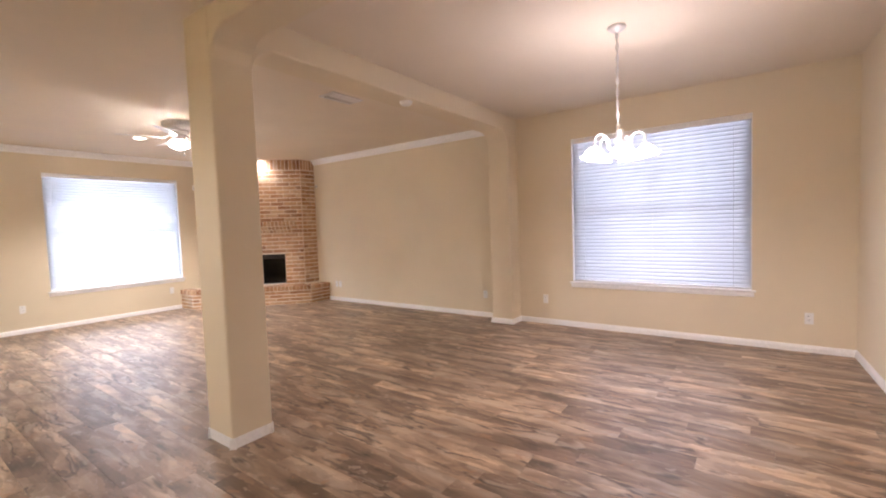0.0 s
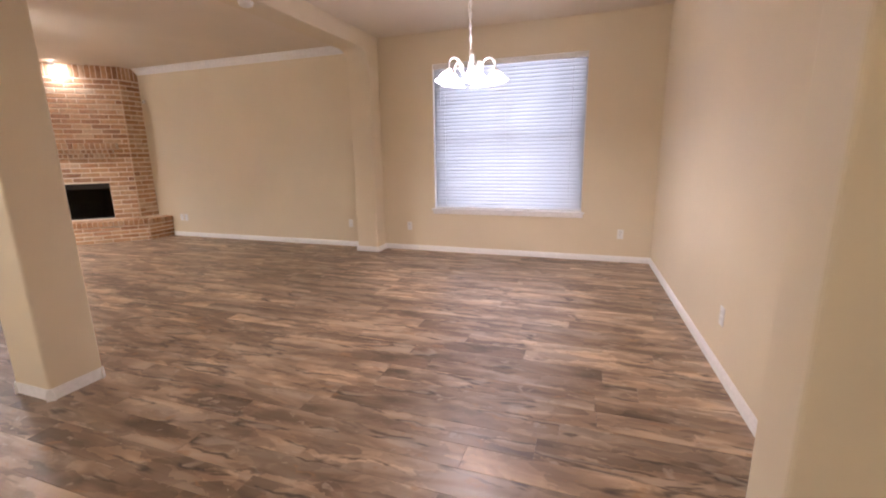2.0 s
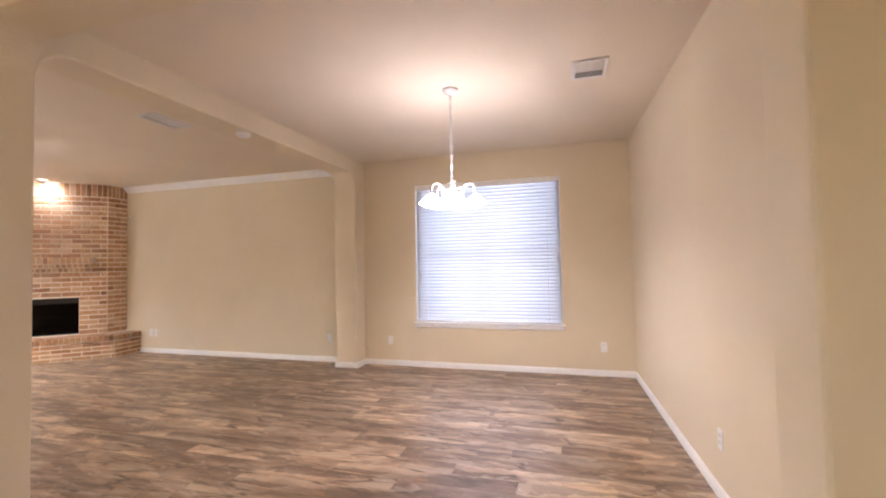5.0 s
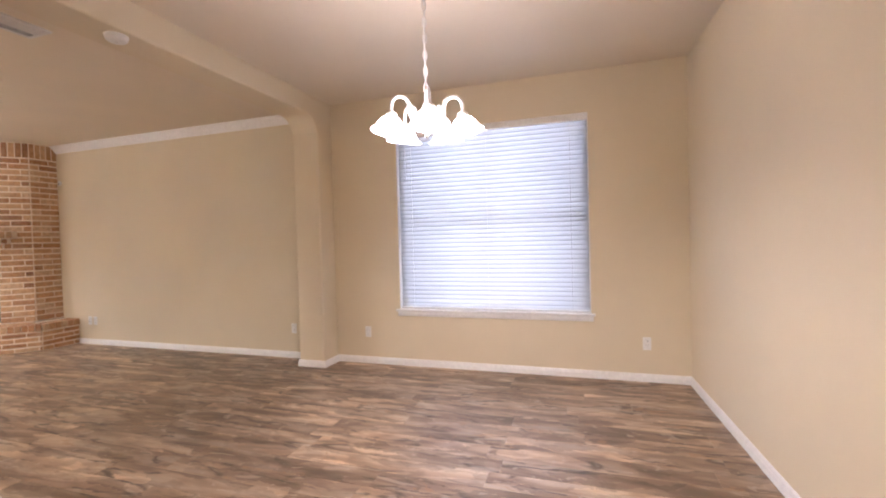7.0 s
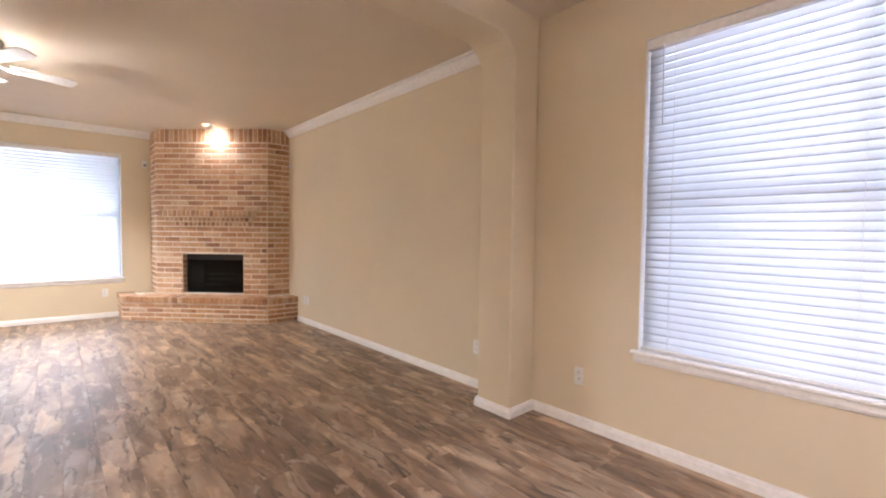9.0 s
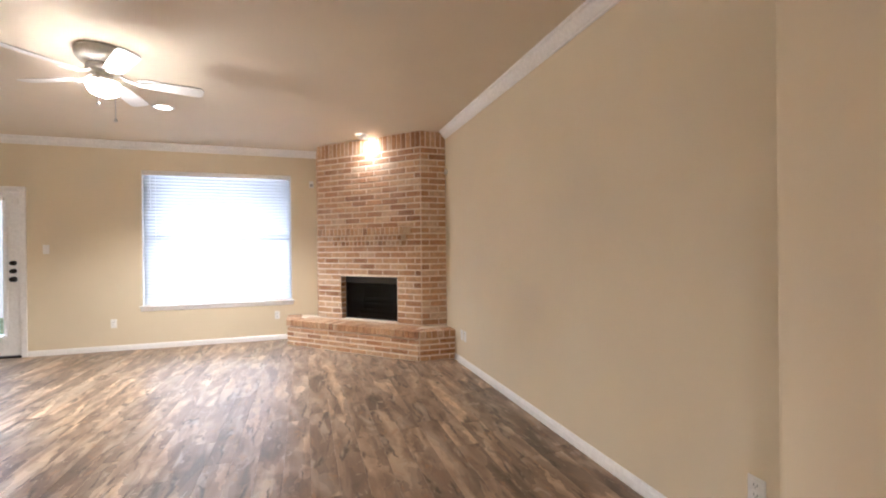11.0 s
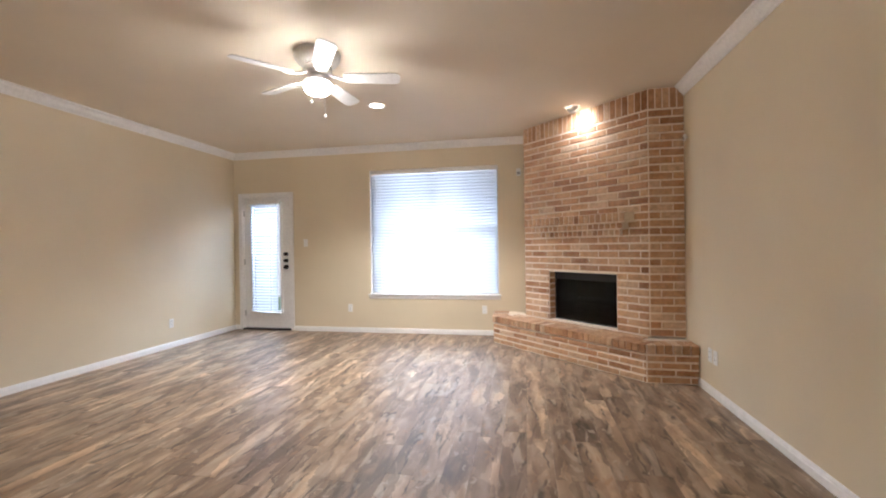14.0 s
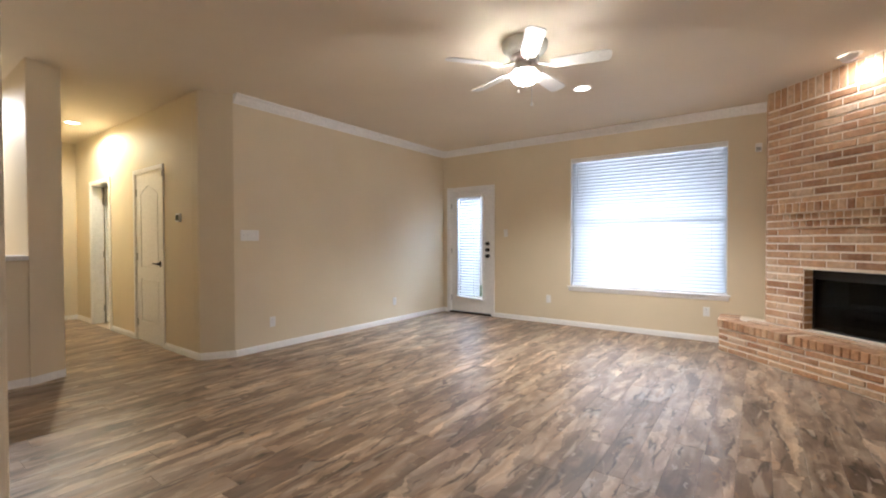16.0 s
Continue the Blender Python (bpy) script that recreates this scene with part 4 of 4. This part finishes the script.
eyeball()


# ---- ceiling fan ----
def ceiling_fan():
    ob = thing("ceiling_fan", pose(-5.67, 2.63, CEIL_L), "white five-blade ceiling fan with a lit frosted bowl", "ceiling fan")
    part("housing", lathe([(0, 0), (.168, 0), (.174, -.010), (.170, -.050), (.146, -.082), (.108, -.100), (0, -.100)], 40), FAN_WHITE, ob)
    part("motor_band", lathe([(.095, -.100), (.108, -.108), (.110, -.135), (.100, -.150), (.080, -.158), (0, -.158)], 40), FAN_WHITE, ob)
    part("switch_cup", lathe([(.055, -.158), (.048, -.170), (.045, -.205), (.056, -.213), (.094, -.218), (.098, -.222), (.095, -.226), (.012, -.226), (.010, -.30), (0, -.30)], 36), FAN_WHITE, ob)
    part("light_bowl", lathe([(.1065, -.244), (.106, -.252), (.099, -.276), (.078, -.300), (.044, -.316), (.014, -.322), (0, -.322)], 40), BOWL_GLOW, ob, "lit frosted glass bowl")
    part("bowl_rim", lathe([(.099, -.239), (.108, -.239), (.110, -.2415), (.108, -.244), (.099, -.244), (.099, -.239)], 40), FAN_WHITE, ob)
    part("finial", lathe([(.012, -.320), (.014, -.328), (.008, -.338), (0, -.342)], 16), FAN_WHITE, ob)
    for k in range(5):
        a = -39.5 + 72 * k
        turn = pose(0, 0, 0, 0, 0, a)
        arm = tube([(.085, 0, -.150), (.115, .012, -.172), (.145, -.006, -.182), (.175, .0, -.190), (.215, 0, -.192)], [.011, .010, .009, .010, .012], 10)
        iron = part("blade_iron", arm, FAN_WHITE, ob, "white scrolled blade arm", turn)
        fl = boxes((.195, .262, -.034, .034, -.196, -.191))
        part("mount_plate", fl, FAN_WHITE, iron, "", pose(0, 0, 0))
        pts = [(.20, -.050), (.26, -.058), (.55, -.068)] + [(.585 + .045 * math.cos(radians(t)), .045 * math.sin(radians(t)) * 1.0 + (.022 if t > 0 else -.022)) for t in (-70, -35, 0, 35, 70)] + [(.55, .068), (.26, .058), (.20, .050)]
        b = part("blade", prism(pts, 'z', -.003, .003), FAN_WHITE, ob, "white painted wooden blade", turn @ pose(0, 0, -.186, -12, 0, 0))
    for x, y, l in ((.057, .002, .08), (.034, .046, .18)):
        ch = part("pull_chain", tube([(x, y, -.195), (x * 1.5, y * 1.5, -.215), (x * 1.95, y * 1.95, -.235), (x * 1.95, y * 1.95, -.31 - l)], .0032, 6), FAN_WHITE, ob)
        part("chain_fob", lathe([(0, .010), (.006, .006), (.012, -.004), (.010, -.014), (0, -.018)], 14), FAN_WHITE, ch, "", pose(x * 1.95, y * 1.95, -.32 - l))


ceiling_fan()


# ---- chandelier ----
def chandelier():
    cx, cy = -0.80, 3.60
    ob = thing("chandelier", pose(cx, cy, CEIL_D) @ Matrix.Diagonal((1, 1, 1.03, 1)), "white five-arm chandelier with lit frosted bell shades", "chandelier")
    part("canopy", lathe([(0, 0), (.064, 0), (.066, -.010), (.050, -.026), (.016, -.036), (.010, -.046), (0, -.046)], 32), FAN_WHITE, ob)
    part("cord", tube([(0, 0, -.04), (.003, .002, -.25), (-.002, .0, -.45), (0, 0, -.66)], .005, 8), PLASTIC, ob)
    bm = bmesh.new()
    for k in range(17):
        z = -.050 - k * .040
        loop = [(.010 * math.cos(radians(t)), 0, z + .026 * math.sin(radians(t)) - .013) for t in range(0, 360, 30)]
        m = pose(0, 0, 0, 0, 0, 90 * (k % 2) + 20)
        t = tube([m @ Vector(p) for p in loop], .0030, 6, True)
        me = bpy.data.meshes.new("chain_link")
        t.to_mesh(me)
        t.free()
        bm.from_mesh(me)
        bpy.data.meshes.remove(me)
    part("chain", bm, FAN_WHITE, ob, "white link chain")
    part("stem", lathe([(0, -.715), (.008, -.720), (.014, -.745), (.008, -.765), (.020, -.785), (.026, -.810), (.016, -.835), (.034, -.850), (.044, -.875), (.034, -.900), (.014, -.920), (.010, -.935), (0, -.950)], 28), FAN_WHITE, ob)
    for k in range(5):
        turn = pose(0, 0, 0, 0, 0, 77.6 + 72 * k)
        pts = [(.036, 0, -.868), (.060, 0, -.866), (.080, 0, -.848), (.088, 0, -.825)]
        pts += [(.136 + .047 * math.cos(radians(t)), 0, -.802 + .047 * math.sin(radians(t))) for t in (170, 150, 125, 100, 75, 50, 25, 0)]
        pts += [(.184, 0, -.825), (.184, 0, -.842)]
        arm = part("arm", tube(pts, .0085, 10), FAN_WHITE, ob, "curled white arm", turn)
        part("socket", lathe([(0, .020), (.014, .020), (.026, .012), (.028, -.006), (.024, -.010), (0, -.010)], 20), FAN_WHITE, arm, "", pose(.184, 0, -.852))
        prof = [(.028, .0), (.046, -.008), (.062, -.022), (.074, -.040), (.084, -.056), (.096, -.066), (.106, -.073), (.103, -.075), (.094, -.069), (.081, -.059), (.071, -.042), (.059, -.025), (.043, -.011), (.026, -.002)]
        prof = [(a * .87, b * .96) for a, b in prof]
        part("shade", lathe(prof, 30), SHADE_GLOW, ob, "lit frosted glass bell shade", turn @ pose(.184, 0, -.858, 0, -9, 0))


chandelier()

# bulbs in the fan's bowl, shining out of the gap under its plate
for k in range(4):
    a = radians(25 + 90 * k)
    d = bpy.data.lights.new("fan_bulb", 'POINT')
    d.energy, d.color, d.shadow_soft_size = FAN_BULB, (1.0, 0.86, 0.70), 0.009
    new("fan_bulb", d).location = (-5.67 + .072 * math.cos(a), 2.63 + .072 * math.sin(a), CEIL_L - .2345)
# a bulb in each bell shade
for k in range(5):
    a = radians(77.6 + 72 * k)
    x, y = -0.80 + .196 * math.cos(a), 3.60 + .196 * math.sin(a)
    spot_lamp("shade_bulb", (x, y, CEIL_D - .93), (x, y, 0), SHADE_BULB, (1.0, 0.86, 0.80), 168, 0.6, 0.03)
# ---- bricks and planks, last ----
brickwork()


def floor_planks():
    ob = structure("floor", boxes((WX, EX2, KY - .02, NY, -.0118, -.0085), (HX, -3.45, HY, KY - .02, -.0118, -.0085)), SLOT, "weathered brown wood-look plank floor", "floor")
    rng = random.Random(21)
    WID, LEN = 0.152, 1.22
    cache = {}

    def shape(l, w):
        key = (round(l, 2), round(w, 3))
        if key not in cache:
            bm = bmesh.new()
            g, e = .0004, .001
            x0, x1, y0, y1 = g, key[0] - g, g, key[1] - g
            top = [bm.verts.new(p) for p in ((x0 + e, y0 + e, 0), (x1 - e, y0 + e, 0), (x1 - e, y1 - e, 0), (x0 + e, y1 - e, 0))]
            mid = [bm.verts.new(p) for p in ((x0, y0, -.0008), (x1, y0, -.0008), (x1, y1, -.0008), (x0, y1, -.0008))]
            low = [bm.verts.new(p) for p in ((x0, y0, -.008), (x1, y0, -.008), (x1, y1, -.008), (x0, y1, -.008))]
            bm.faces.new(top)
            for p, q in ((top, mid), (mid, low)):
                for i in range(4):
                    bm.faces.new((p[i], q[i], q[(i + 1) % 4], p[(i + 1) % 4]))
            bmesh.ops.recalc_face_normals(bm, faces=bm.faces[:])
            cache[key] = mesh_of("plank", bm, PLANK)
        return cache[key]

    spots = []
    y = HY
    while y < NY - .02:
        w = min(WID, NY - y)
        x0, x1 = (HX, -3.45) if y + WID < KY else (WX, EX2)
        x = x0 - rng.uniform(0, LEN)
        while x < x1 - .02:
            a, b = max(x, x0), min(x + LEN, x1)
            if b - a > .03 and not (y + w < SY - .05 and y + WID >= KY and b < HX):
                spots.append((a, y, b - a, w))
            x += LEN
        y += WID
    # the stretch walked through is laid plank by plank, the rest in one mesh
    spots.sort(key=lambda s: abs(s[0] + .5 + 3.2) * .8 + abs(s[1] - 3.2))
    for a, yy, l, w in spots[:300]:
        piece("plank", shape(l, w), ob, pose(a, yy, 0))
    verts, faces = [], []
    for a, yy, l, w in spots[300:]:
        g, e, n = .0004, .001, len(verts)
        x0, x1, y0, y1 = a + g, a + l - g, yy + g, yy + w - g
        verts += [(x0 + e, y0 + e, 0), (x1 - e, y0 + e, 0), (x1 - e, y1 - e, 0), (x0 + e, y1 - e, 0), (x0, y0, -.0008), (x1, y0, -.0008), (x1, y1, -.0008), (x0, y1, -.0008), (x0, y0, -.008), (x1, y0, -.008), (x1, y1, -.008), (x0, y1, -.008)]
        faces += [(n, n + 1, n + 2, n + 3)]
        for s in (0, 4):
            faces += [(n + s + i, n + s + 4 + i, n + s + 4 + (i + 1) % 4, n + s + (i + 1) % 4) for i in range(4)]
    me = bpy.data.meshes.new("far_planks")
    me.from_pydata(verts, [], faces)
    me.materials.append(PLANK_REST)
    me.update()
    rest = new("far_planks", me)
    rest.parent = ob
    tagged(rest, "weathered brown planks", kind="stuff")


floor_planks()
